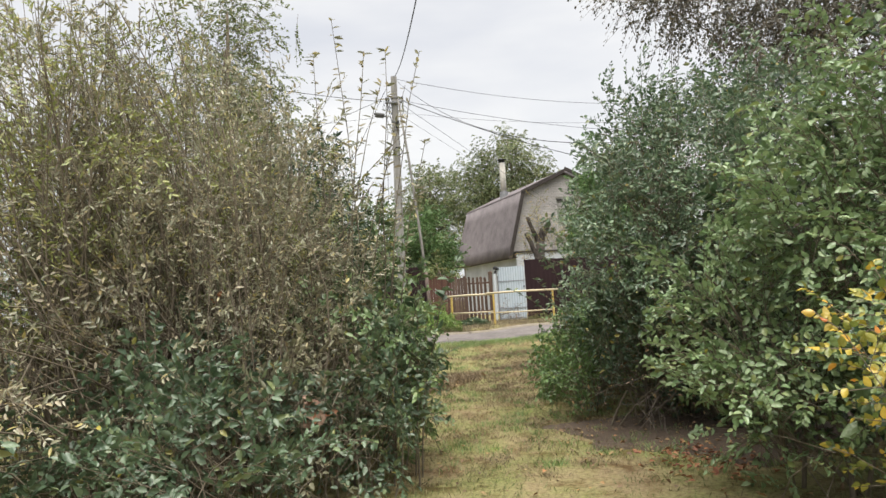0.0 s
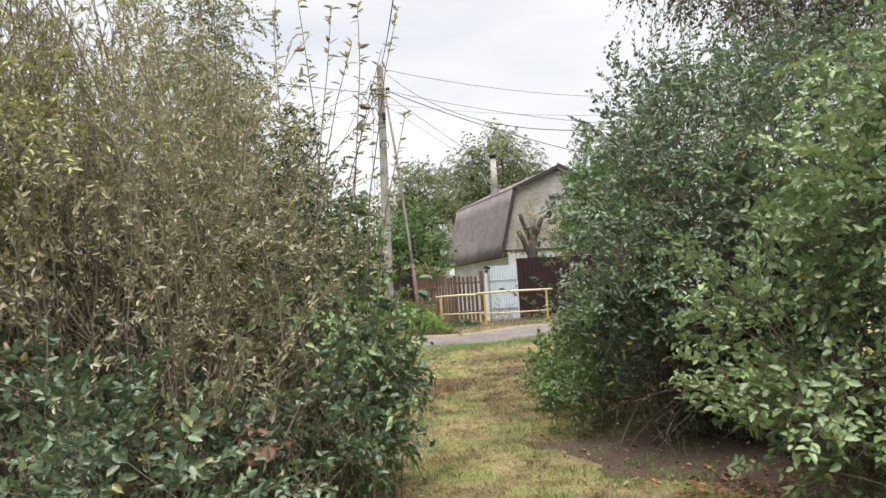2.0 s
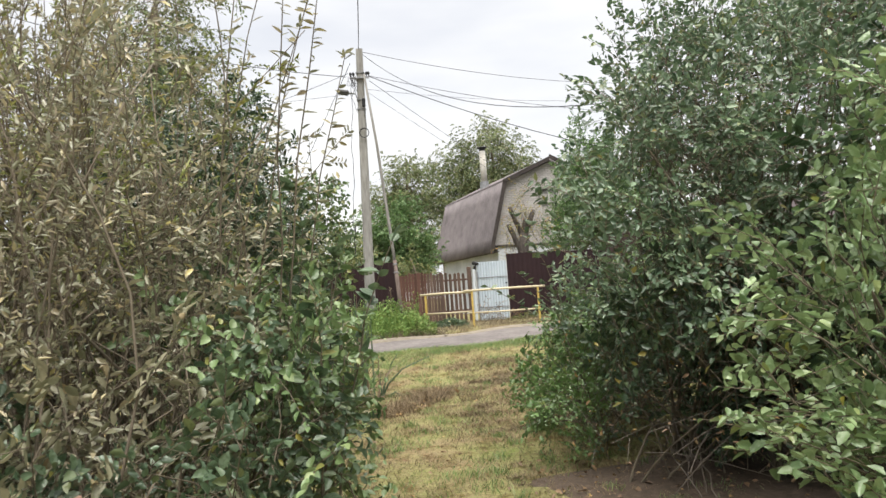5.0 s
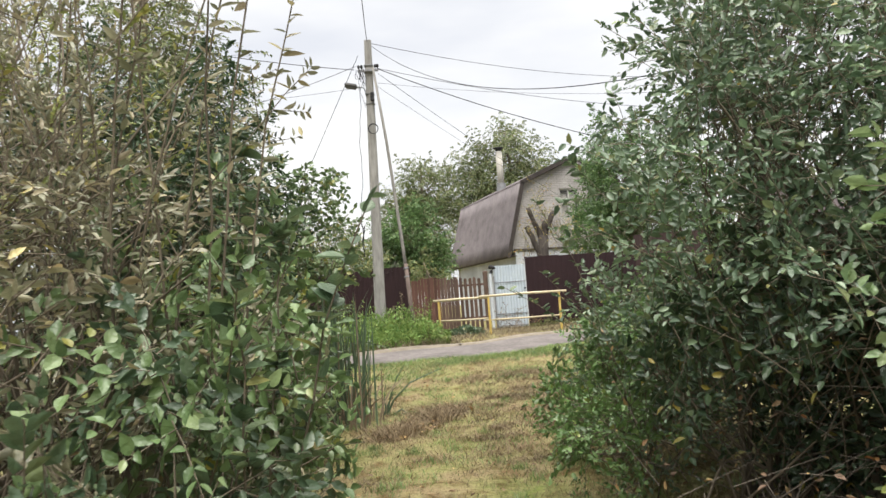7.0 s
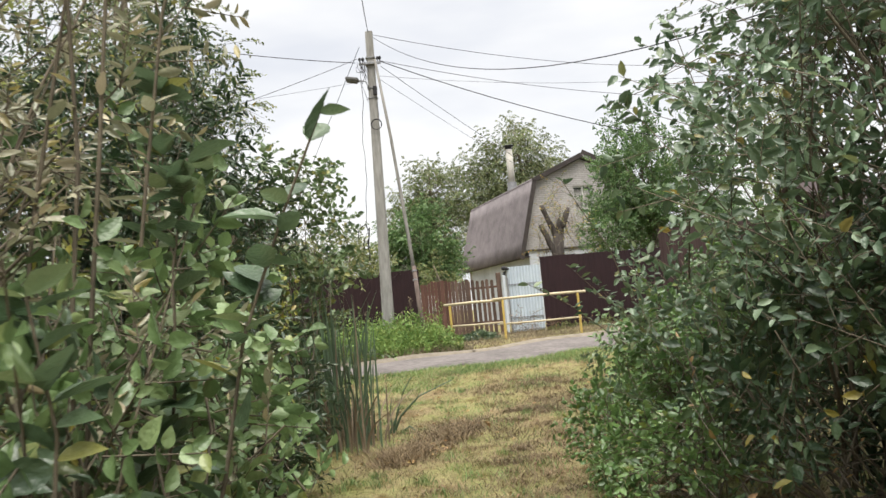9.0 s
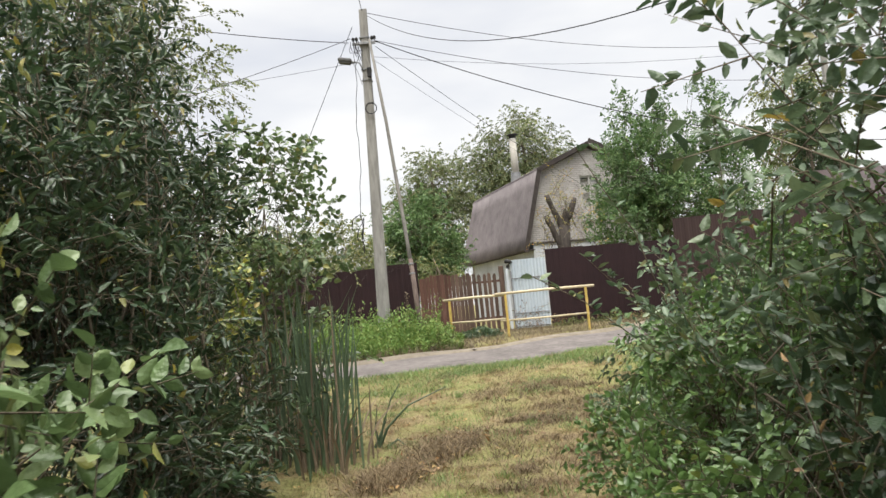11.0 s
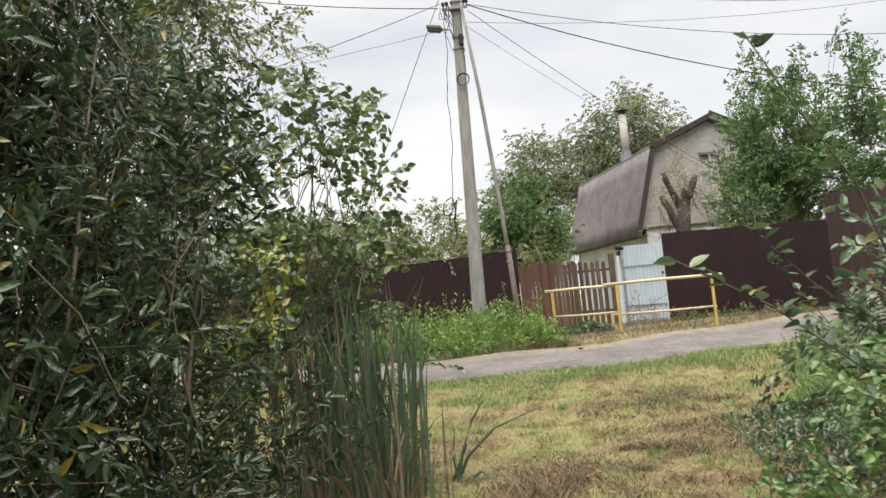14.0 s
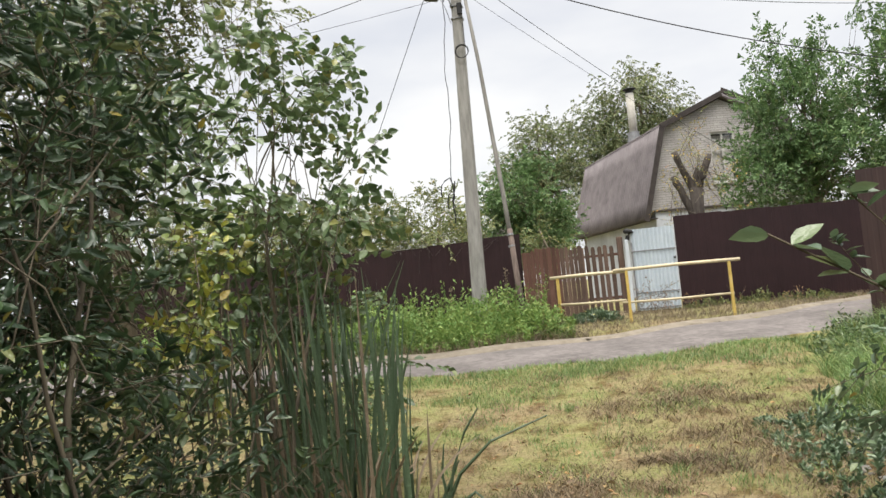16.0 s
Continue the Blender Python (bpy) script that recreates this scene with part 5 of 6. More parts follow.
shrub("shrub", "airy young shrub with rounded leaves against the sky", "shrub",
      [(-1.55, 14.6, 2.7, 0.65, 0.8, 0.95), (-1.8, 14.8, 1.3, 0.7, 0.8, 0.8), (-1.15, 14.6, 2.3, 0.28, 0.35, 0.6), (-2.3, 13.6, 1.9, 0.8, 0.9, 1.3), (-1.5, 15.2, 0.7, 0.7, 0.6, 0.6)],
      15, 84, 0.40, 9, 0.084, 0.66, BRIGHT, [(-1.35, 14.3), (-1.6, 14.5), (-1.9, 13.9)], r0=0.016, shell=0.25, rounded=True)
shrub("yellowing_shrub", "small shrub with yellowing leaves", "shrub",
      [(-1.5, 13.3, 1.75, 0.2, 0.25, 0.42), (-1.45, 13.2, 1.2, 0.2, 0.25, 0.3)], 16, 170, 0.24, 7, 0.06, 0.66, AUTUMN, [(-1.5, 13.3)], r0=0.012)
shrub("thicket", "deep mixed thicket behind the path shrubs", "shrub",
      [(-4.6, 6.0, 1.6, 1.4, 2.0, 1.9), (-4.6, 9.6, 1.8, 1.4, 2.0, 2.0), (-3.6, 12.2, 1.4, 1.0, 1.5, 1.6), (-3.2, 4.0, 1.2, 1.2, 1.2, 1.3), (-3.9, 15.0, 0.8, 1.2, 1.2, 1.0)],
      18, 11, 0.5, 11, 0.11, 0.5, DARK, [(-4.6, 6.0), (-4.6, 9.6), (-3.8, 12.2)], r0=0.02)

# right of the lane
shrub("hazel_shrub", "large light green hazel shrub overhanging the path", "shrub",
      [(3.05, 6.1, 1.85, 0.85, 0.95, 0.75), (2.35, 6.35, 1.1, 0.75, 0.75, 0.65), (3.55, 5.7, 2.55, 0.95, 1.1, 0.75), (2.35, 6.1, 0.6, 0.65, 0.7, 0.5), (3.5, 4.9, 1.5, 1.0, 1.1, 1.3)],
      21, 215, 0.32, 9, 0.062, 0.62, HAZEL, [(2.9, 5.9), (3.2, 5.2), (2.7, 6.5)], r0=0.018, limbs=0.8)
shrub("yellowing_shrub", "shrub with bright yellow autumn leaves beside the path", "shrub",
      [(2.2, 3.95, 0.95, 0.42, 0.5, 0.6)], 22, 300, 0.26, 9, 0.046, 0.65, YELLOW, [(2.35, 3.95)], r0=0.01, rounded=True)
shrub("dark_shrub", "tall dark green shrub with bare shaded stems beneath", "shrub",
      [(2.2, 8.9, 2.6, 0.55, 0.55, 0.45), (2.42, 8.9, 2.25, 0.9, 0.8, 1.1), (1.72, 8.85, 1.7, 0.4, 0.4, 0.7), (3.0, 9.8, 3.3, 0.95, 0.85, 0.9), (3.3, 8.4, 2.3, 1.0, 0.9, 1.2), (2.65, 9.9, 3.35, 0.6, 0.6, 0.65), (4.2, 9.7, 3.7, 0.8, 0.8, 0.7), (1.95, 10.3, 0.95, 0.5, 0.6, 0.6), (2.6, 9.7, 1.15, 0.8, 0.5, 0.5), (2.6, 8.2, 1.55, 0.7, 0.5, 0.45), (2.8, 10.5, 0.55, 0.95, 0.4, 0.6), (1.95, 10.35, 0.4, 0.4, 0.4, 0.45)],
      23, 138, 0.40, 10, 0.064, 0.54, DARK, [(2.7, 9.5), (2.9, 9.9), (2.5, 9.8), (3.1, 9.0)], r0=0.02, limbs=0.5, shell=0.35)
shrub("low_shrub", "low bright green raspberry shrub at the path edge", "shrub",
      [(1.5, 9.9, 0.5, 0.32, 0.5, 0.42), (1.75, 10.9, 0.65, 0.38, 0.5, 0.55), (2.3, 11.3, 0.8, 0.6, 0.7, 0.65), (2.9, 11.6, 1.05, 0.7, 0.7, 0.55), (1.75, 11.9, 0.32, 0.32, 0.4, 0.3), (1.4, 11.5, 0.25, 0.28, 0.45, 0.25), (3.5, 12.0, 1.15, 0.8, 0.8, 0.6), (3.1, 11.4, 1.6, 0.45, 0.5, 0.4), (2.5, 12.6, 0.6, 0.45, 0.5, 0.5)],
      24, 560, 0.24, 8, 0.050, 0.66, RASPBERRY, [(1.7, 10.4), (2.0, 11.3), (2.6, 11.7), (3.2, 11.9)], r0=0.007)
# added foliage whose dark leaf colour imitates the shade of the hollow
shrub("hollow_shade_fill", "added foliage below the tall dark shrub, coloured dark for the hollow's shade", "shrub",
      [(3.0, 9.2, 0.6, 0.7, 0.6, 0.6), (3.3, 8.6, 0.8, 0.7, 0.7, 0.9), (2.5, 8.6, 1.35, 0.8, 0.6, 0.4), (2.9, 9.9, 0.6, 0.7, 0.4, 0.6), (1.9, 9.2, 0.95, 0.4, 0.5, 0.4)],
      29, 150, 0.34, 10, 0.074, 0.54, SHADELEAF, [(2.4, 9.2), (2.9, 9.0), (1.9, 9.0)], r0=0.010, limbs=0.6, shell=0.2)
shrub("dry_brush", "tangle of dead grey twigs in the shade", "brush",
      [(2.1, 8.6, 0.5, 0.8, 0.8, 0.55), (2.4, 9.6, 0.5, 0.9, 0.8, 0.5)], 25, 34, 0.5, 2, 0.05, 0.5, FALLEN, [(2.2, 8.7), (2.5, 9.6)], r0=0.006, wood=DEADWOOD, limbs=1.5)
shrub("tall_shrub", "tall leggy shrub with broad grey green leaves", "shrub",
      [(2.45, 12.2, 1.45, 0.36, 0.4, 0.38), (2.95, 12.5, 1.65, 0.45, 0.4, 0.36), (3.3, 12.6, 1.4, 0.5, 0.5, 0.4), (2.75, 13.3, 0.6, 0.45, 0.5, 0.6), (2.4, 13.7, 0.8, 0.4, 0.5, 0.5), (2.35, 13.6, 1.3, 0.28, 0.4, 0.28), (3.3, 14.0, 0.9, 0.5, 0.6, 0.8)],
      27, 210, 0.30, 8, 0.068, 0.6, DARK, [(2.5, 11.9), (2.8, 12.1), (3.0, 13.5)], r0=0.010)
# shade low behind the shrubs is painted in by the darker leaves
shrub("thicket", "dense thicket behind the path shrubs, leaf colour darkened for shade", "shrub",
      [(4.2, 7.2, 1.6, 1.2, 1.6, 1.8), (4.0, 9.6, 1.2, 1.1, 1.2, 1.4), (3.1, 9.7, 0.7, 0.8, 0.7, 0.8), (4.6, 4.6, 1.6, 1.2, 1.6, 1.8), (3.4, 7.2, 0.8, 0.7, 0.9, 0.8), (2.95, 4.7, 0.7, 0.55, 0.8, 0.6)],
      28, 34, 0.5, 11, 0.12, 0.5, SHADELEAF, [(4.2, 7.2), (4.0, 9.4), (4.6, 4.8)], r0=0.02)
shoots("young shoot with large grey green leaves", [(2.62, 12.4, 2.75, -0.1, -0.05), (3.05, 14.0, 3.1, 0.1, 0.0), (3.3, 14.3, 2.4, 0.2, 0.1), (3.0, 13.6, 1.25, -0.7, 0.2)], 70, 0.12, 0.6, BROAD, 20)
shoots("arching shoot with large grey green leaves at its tip", [(2.05, 11.6, 2.42, -0.75, -0.25), (2.6, 13.9, 1.62, -0.65, 0.0), (2.25, 11.55, 1.60, -1.28, -0.3), (2.4, 12.2, 1.72, -0.95, -0.1), (2.45, 12.0, 1.5, -0.75, 0.1)], 76, 0.085, 0.55, BROAD, 34)
tree("tall dark birch with brownish drooping branch ends", (5.6, 11.8), 5.4, 0.06, [(4.2, 11.1, 5.75, 1.5, 0.9, 0.8), (5.6, 11.0, 5.5, 1.3, 1.0, 1.2), (2.95, 11.2, 5.85, 0.6, 0.6, 0.4), (4.9, 10.8, 4.7, 1.2, 0.8, 0.8), (6.8, 10.4, 5.0, 1.2, 1.0, 1.3)], 26, 120, 0.45, 9, 0.055, 0.6, DUSK, sag=0.8, upward=-0.2)

# trees further off
tree("tall birch with fine grey green leaves", (-4.9, 17.6), 8.5, 0.13, [(-4.9, 17.6, 7.3, 1.6, 1.5, 2.2), (-5.4, 17.0, 4.6, 2.0, 1.8, 2.0), (-4.2, 18.2, 5.4, 1.2, 1.3, 1.5)], 31, 34, 0.55, 10, 0.08, 0.65, BIRCH, sag=0.5, upward=0.1)
tree("tall birch with drooping branches behind the house", (5.2, 50.5), 11.5, 0.2, [(4.6, 50, 10.6, 1.9, 1.6, 2.4), (2.0, 50.5, 9.4, 1.8, 1.6, 2.2), (6.8, 50.5, 9.2, 1.2, 1.5, 2.2), (4.5, 50, 7.5, 3.0, 1.8, 2.0)], 32, 29, 0.75, 12, 0.128, 0.6, BIRCH, sag=0.75, upward=0.0)
tree("broad birch crown behind the fence", (-0.8, 49), 9.5, 0.2, [(-0.6, 49, 8.6, 1.9, 1.6, 2.0), (-2.2, 49.5, 7.2, 1.8, 1.5, 2.0), (0.6, 49, 6.0, 2.2, 1.6, 2.2), (-1.5, 48, 4.5, 2.4, 1.6, 2.0)], 33, 31, 0.7, 12, 0.128, 0.6, BIRCH, sag=0.7, upward=0.0)
tree("dense dark green fruit tree behind the fence", (-1.0, 33), 4.4, 0.12, [(-1.1, 33, 4.2, 1.25, 1.1, 1.35), (-0.35, 33.4, 3.0, 0.95, 1.0, 1.1), (-1.9, 33.2, 3.1, 1.0, 1.0, 1.2)], 34, 110, 0.45, 11, 0.10, 0.6, GARDEN, sag=0.3)
tree("round pale green garden tree behind the picket fence", (-0.3, 30.6), 2.4, 0.08, [(-0.4, 30.6, 2.5, 0.7, 0.8, 0.7)], 35, 90, 0.45, 10, 0.08, 0.5, APPLE)
for k, (x, y, h, w) in enumerate(((-3.4, 30.0, 3.7, 1.5), (-5.8, 30.6, 4.0, 1.7), (-8.4, 31, 3.9, 1.8), (-11.0, 31, 4.2, 2.0))):
    tree("grey green apple tree leaning over the fence", (x, y), h - 0.8, 0.1, [(x, y - 0.5, h - 0.4, w, 1.4, 1.1), (x + 0.7, y - 1.2, h - 0.8, w * 0.7, 1.2, 0.8)], 40 + k, 50, 0.5, 11, 0.09, 0.5, APPLE, sag=0.3, group="apple trees")
tree("large leafy green tree with upright shoots behind the metal fence", (6.9, 30.8), 5.2, 0.13, [(6.7, 30.6, 5.2, 1.6, 1.4, 1.8), (5.6, 30.2, 3.6, 1.1, 1.1, 1.1), (7.8, 30.6, 4.0, 1.6, 1.4, 1.5), (6.3, 30.8, 7.0, 0.5, 0.5, 1.3), (7.6, 31.0, 7.4, 0.4, 0.4, 1.5), (9.0, 31.0, 6.6, 0.8, 0.8, 1.6), (9.4, 30.8, 4.6, 1.0, 1.2, 1.6)], 45, 62, 0.5, 11, 0.125, 0.45, GARDEN, sag=0.1, upward=0.8)
tree("pale weeping birch beyond the sheds", (17.5, 42), 10.0, 0.18, [(17.0, 42, 9.6, 2.0, 1.8, 2.6), (17.2, 42, 6.5, 2.4, 1.8, 2.6)], 46, 10, 0.9, 13, 0.15, 0.6, APPLE, sag=0.9, upward=-0.2)
for k, (x, y, h) in enumerate(((11.9, 30.2, 7.9), (12.75, 30.6, 7.4))):
    tree("narrow dark green columnar thuja", (x, y), h * 0.8, 0.08, [(x, y, h * s, 0.42 * w, 0.42 * w, h * 0.17) for s, w in ((0.25, 1.0), (0.45, 1.1), (0.65, 0.95), (0.84, 0.6))], 60 + k, 560, 0.20, 8, 0.09, 0.5, THUJA, sag=0.0, upward=1.2, group="thujas")
tree("low far tree line", (-14, 55), 6, 0.2, [(-14, 55, 5.0, 4, 2, 2.6), (-8, 54, 4.4, 3, 2, 2.4), (-20, 55, 6.0, 4, 2, 3.0), (-27, 52, 5.5, 4, 2, 3.0)], 61, 2.2, 1.0, 13, 0.24, 0.6, APPLE)
tree("low far tree line", (24, 60), 6, 0.2, [(20, 60, 4.5, 5, 2, 3), (30, 60, 5, 5, 2, 3), (12, 62, 5, 5, 2, 3)], 62, 2.2, 1.0, 13, 0.24, 0.6, APPLE)


def lopped_tree():
    s = thing("lopped_tree", "lopped grey tree trunk with sawn limb stubs", "tree", (3.55, 28.3, 0.5))
    part("trunk", tube(bmesh.new(), [(0, 0, -0.2), (0.02, 0, 1.2), (0.0, 0, 2.2), (0.03, 0, 2.95)], [0.20, 0.175, 0.165, 0.17], 10), LOPPED, s, "", True)
    for pts, r in ((((0, 0, 2.0), (-0.22, 0.0, 2.6), (-0.46, 0.05, 3.3)), (0.11, 0.09, 0.075)), (((0.0, 0, 2.8), (-0.15, 0, 3.2), (-0.40, 0, 3.9)), (0.11, 0.085, 0.07)), (((0.04, 0, 2.85), (0.2, 0, 3.2), (0.42, 0.02, 3.75)), (0.12, 0.09, 0.08)), (((0.03, 0, 2.9), (0.06, 0.05, 3.2), (0.1, 0.1, 3.45)), (0.09, 0.07, 0.055))):
        path = [Vector(pts[0]).lerp(Vector(pts[1]), k / 4) for k in range(4)] + [Vector(pts[1]).lerp(Vector(pts[2]), k / 4) for k in range(5)]
        rough = tube(bmesh.new(), [q + Vector((noise.noise(q * 5), 0, 0)) * 0.035 for q in path], [1.05 * float(np.interp(k / 8, (0, 0.5, 1), r)) * (1 + 0.30 * noise.noise(q * 6 + Vector((r[0] * 90, 0, 0)))) for k, q in enumerate(path)], 9)
        part("stub", rough, LOPPED, s, "", True)
    rng = np.random.default_rng(5)
    tw = twigs(rng, [(0.3, 0, 3.8, 0.9, 0.5, 0.9), (-0.5, 0, 2.6, 0.6, 0.4, 0.7), (0.6, 0.2, 2.6, 0.5, 0.4, 0.7), (0.0, 0, 3.1, 0.5, 0.4, 0.5)], 70, 0.45, upward=0.8)
    leafy(s, rng, tw, 6, 0.048, 0.6, YELLOW, DEADWOOD, twig_r=0.005)


lopped_tree()


# ---- ground growth ----
def blades(name, label, category, rng, x, y, h, w, lean, material, lift=0.0):
    n = len(x)
    z = ground_z(x, y) + lift
    a = rng.uniform(0, 2 * np.pi, n)
    side = np.stack([np.cos(a), np.sin(a), np.zeros(n)], axis=1) * (w * rng.uniform(0.6, 1.3, n))[:, None]
    b = rng.uniform(0, 2 * np.pi, n)
    off = np.stack([np.cos(b), np.sin(b), np.zeros(n)], axis=1) * (h * lean * rng.uniform(0.2, 1.3, n))[:, None]
    base = np.stack([x, y, z], axis=1)
    mid = base + off * 0.35 + np.array([0, 0, 1.0]) * (h * 0.6)[:, None]
    tip = base + off + np.array([0, 0, 1.0]) * h[:, None]
    v = np.stack([base - side, base + side, mid + side * 0.7, tip, mid - side * 0.7], axis=1).reshape(-1, 3)
    i = np.arange(n)[:, None] * 5
    f = np.concatenate([i + np.array([[0, 1, 2, 4]]), i + np.array([[4, 2, 3, 3]])], axis=0)
    quads, tris = i + np.array([[0, 1, 2, 4]]), i + np.array([[4, 2, 3]])
    me = bpy.data.meshes.new(name)
    me.vertices.add(len(v))
    me.vertices.foreach_set("co", v.astype(np.float32).ravel())
    me.loops.add(quads.size + tris.size)
    me.loops.foreach_set("vertex_index", np.concatenate([quads.ravel(), tris.ravel()]).astype(np.int32))
    me.polygons.add(2 * n)
    me.polygons.foreach_set("loop_start", np.concatenate([np.arange(n) * 4, n * 4 + np.arange(n) * 3]).astype(np.int32))
    me.polygons.foreach_set("loop_total", np.concatenate([np.full(n, 4), np.full(n, 3)]).astype(np.int32))
    me.update(calc_edges=True)
    me.materials.append(material)
    return tagged(new(name, me), label, category, kind="stuff")


rng = np.random.default_rng(77)


def near_edge_y(x):
    e = np.array(NEAR_EDGE)
    return np.interp(x, e[:, 0], e[:, 1])


def far_edge_y(x):
    e = np.array(FAR_EDGE)
    return np.interp(x, e[:, 0], e[:, 1])


def field(n, x0, x1, y0, y1):
    return rng.uniform(x0, x1, n), rng.uniform(y0, y1, n)


def bare_soil(x, y, k=1.0):
    """Shaded bare soil below the shrubs beside the lane."""
    a = np.arctan2(y - 8.7, x - 2.9)
    return ((x - 2.9) / 1.75) ** 2 + ((y - 8.7) / 1.45) ** 2 < (k + 0.10 * np.sin(3 * a) + 0.07 * np.sin(7 * a + 1)) ** 2


def soil_patch():
    n, m = 60, 10
    V, F = [], []
    for j in range(m + 1):
        for i in range(n):
            a = 2 * math.pi * i / n
            k = (1.0 + 0.10 * math.sin(3 * a) + 0.07 * math.sin(7 * a + 1)) * j / m
            px, py = 2.9 + 1.75 * k * math.cos(a), 8.7 + 1.45 * k * math.sin(a)
            V.append((px, py, gz(px, py) + 0.03 * (1 - (j / m) ** 4) + 0.012 * noise.noise(Vector((px * 6, py * 6, 1))) - 0.012 * (j == m)))
    for j in range(m):
        for i in range(n):
            F.append((j * n + i, (j + 1) * n + i, (j + 1) * n + (i + 1) % n, j * n + (i + 1) % n))
    tagged(arrays("bare_soil", V, F, SOIL, smooth=True), "dark bare soil with litter below the shrubs", "soil", kind="structure")


soil_patch()
x, y = field(86000, -2.2, 5.0, 4.0, 20.4)
ok = (y < near_edge_y(x) - 0.02 + 0.08 * np.sin(x * 5)) & ~bare_soil(x, y, 0.85)
x, y = x[ok], y[ok]
bare = np.array([noise.noise(Vector((a * 1.3, b * 1.3, 7.0))) for a, b in zip(x, y)])
ok = rng.random(len(x)) < np.clip(0.75 + bare * 1.3, 0.12, 1)
x, y = x[ok], y[ok]
blades("grass", "short mown grass, straw coloured with green patches", "grass", rng, x, y, rng.uniform(0.012, 0.05, len(x)), np.full(len(x), 0.0028), 1.5, GRASS)
x, y = field(60000, -3.0, 5.0, 17.4, 20.6)
patch = np.array([noise.noise(Vector((a * 0.9, b * 1.4, 2.0))) for a, b in zip(x, y)])
ok = (y < near_edge_y(x)) & (rng.random(len(x)) < np.clip(1.0 - (near_edge_y(x) - y) / 1.5 + patch * 1.2, 0, 1))
x, y = x[ok], y[ok]
blades("grass", "green grass strip along the lane", "grass", rng, x, y, rng.uniform(0.03, 0.09, len(x)), np.full(len(x), 0.004), 0.9, LUSH)
x, y = field(24000, 2.4, 4.9, 16.5, 21.0)
ok = (y < near_edge_y(x)) & (x > 2.62 + 0.38 * (y - 16.9) + 0.12 * np.sin(y * 5.0)) & (y > 16.7 + 0.15 * np.sin(x * 6))
x, y = x[ok], y[ok]
blades("grass", "tall lush grass and weeds below the metal fence", "grass", rng, x, y, np.clip(rng.uniform(0.08, 0.26, len(x)) * (1 + 1.6 * np.array([noise.noise(Vector((a * 1.9, b * 1.9, 5.0))) for a, b in zip(x, y)])), 0.03, 0.45), np.full(len(x), 0.005), 1.3, LUSH)
x, y = field(26000, -7, 6.6, 21.0, 27.0)
ok = (y > far_edge_y(x) + 0.35) & ((y < far_edge_y(x) + 1.1) | (y > 26.0) | (x > 0.4))
x, y = x[ok], y[ok]
blades("grass", "dry straw coloured verge grass", "grass", rng, x, y, rng.uniform(0.03, 0.13, len(x)), np.full(len(x), 0.005), 1.0, STRAW)


def weeds(label, seed, n, area, h, leaf, material, dens=1.0):
    """A patch of leafy weeds: many upright stalks with paired leaves."""
    r = np.random.default_rng(seed)
    x0, x1, y0, y1 = area
    xs, ys = r.uniform(x0, x1, n), r.uniform(y0, y1, n)
    edge = np.minimum.reduce([(xs - x0) / 0.6, (x1 - xs) / 0.6, (ys - y0) / 0.5, np.full(n, 1.0)])
    keep = (ys > far_edge_y(xs) + 0.5) | (ys < near_edge_y(xs) - 0.1)
    xs, ys, edge = xs[keep], ys[keep], np.clip(edge[keep], 0.25, 1)
    n = len(xs)
    cx, cy = (x0 + x1) / 2, (y0 + y1) / 2
    t = tagged(thing("weed_patch", label, "weeds", (cx, cy, gz(cx, cy))), kind="stuff")
    base = np.stack([xs - cx, ys - cy, ground_z(xs, ys) - gz(cx, cy)], axis=1)
    bump = np.array([noise.noise(Vector((a * 1.7, b * 1.7, seed))) for a, b in zip(xs, ys)])
    L = h * edge * np.clip(r.uniform(0.5, 1.1, n) * (1 + 0.9 * bump), 0.2, 1.5)
    D = unit(np.array([0, 0, 1.0]) + r.normal(size=(n, 3)) * 0.16)
    leafy(t, r, (base, D, L, unit(np.array([0, 0, 1.0]) + r.normal(size=(n, 3)) * 0.5), None), 16, leaf, 0.45, material, material, sag=0.08, flat=0.7, twig_r=0.003)


x, y = field(9000, -4.8, 0.6, 21.4, 23.6)
ok = (y > far_edge_y(x) + 0.42) & (y < far_edge_y(x) + 0.95)
x, y = x[ok], y[ok]
blades("grass", "dry straw grass fringe before the nettles", "grass", rng, x, y, rng.uniform(0.06, 0.24, len(x)), np.full(len(x), 0.005), 1.2, STRAW)
weeds("lush green nettles around the pole foot", 81, 1450, (-4.6, 0.35, 21.7, 24.3), 0.85, 0.08, NETTLE)
weeds("yellow green weeds beside the barrier", 82, 420, (-0.55, 0.35, 22.2, 23.9), 0.66, 0.055, APPLE)
weeds("low dark green creeper below the pickets", 83, 260, (0.3, 1.3, 24.6, 26.7), 0.22, 0.08, BROAD)
weeds("green weeds at the path edge", 84, 500, (3.3, 4.7, 17.0, 20.2), 0.40, 0.055, BRIGHT)
weeds("low grey green ground cover among the rubble", 88, 420, (1.95, 3.3, 14.0, 16.9), 0.16, 0.06, DARK)
weeds("weeds at the foot of the metal fence", 85, 200, (2.6, 6.2, 26.2, 26.7), 0.24, 0.06, APPLE)
weeds("light green weeds behind the reeds", 87, 170, (-2.4, -1.1, 14.9, 16.6), 0.75, 0.065, BRIGHT)
weeds("green weeds on the far bank", 86, 700, (-13.0, -4.3, 22.6, 26.4), 0.6, 0.09, NETTLE)


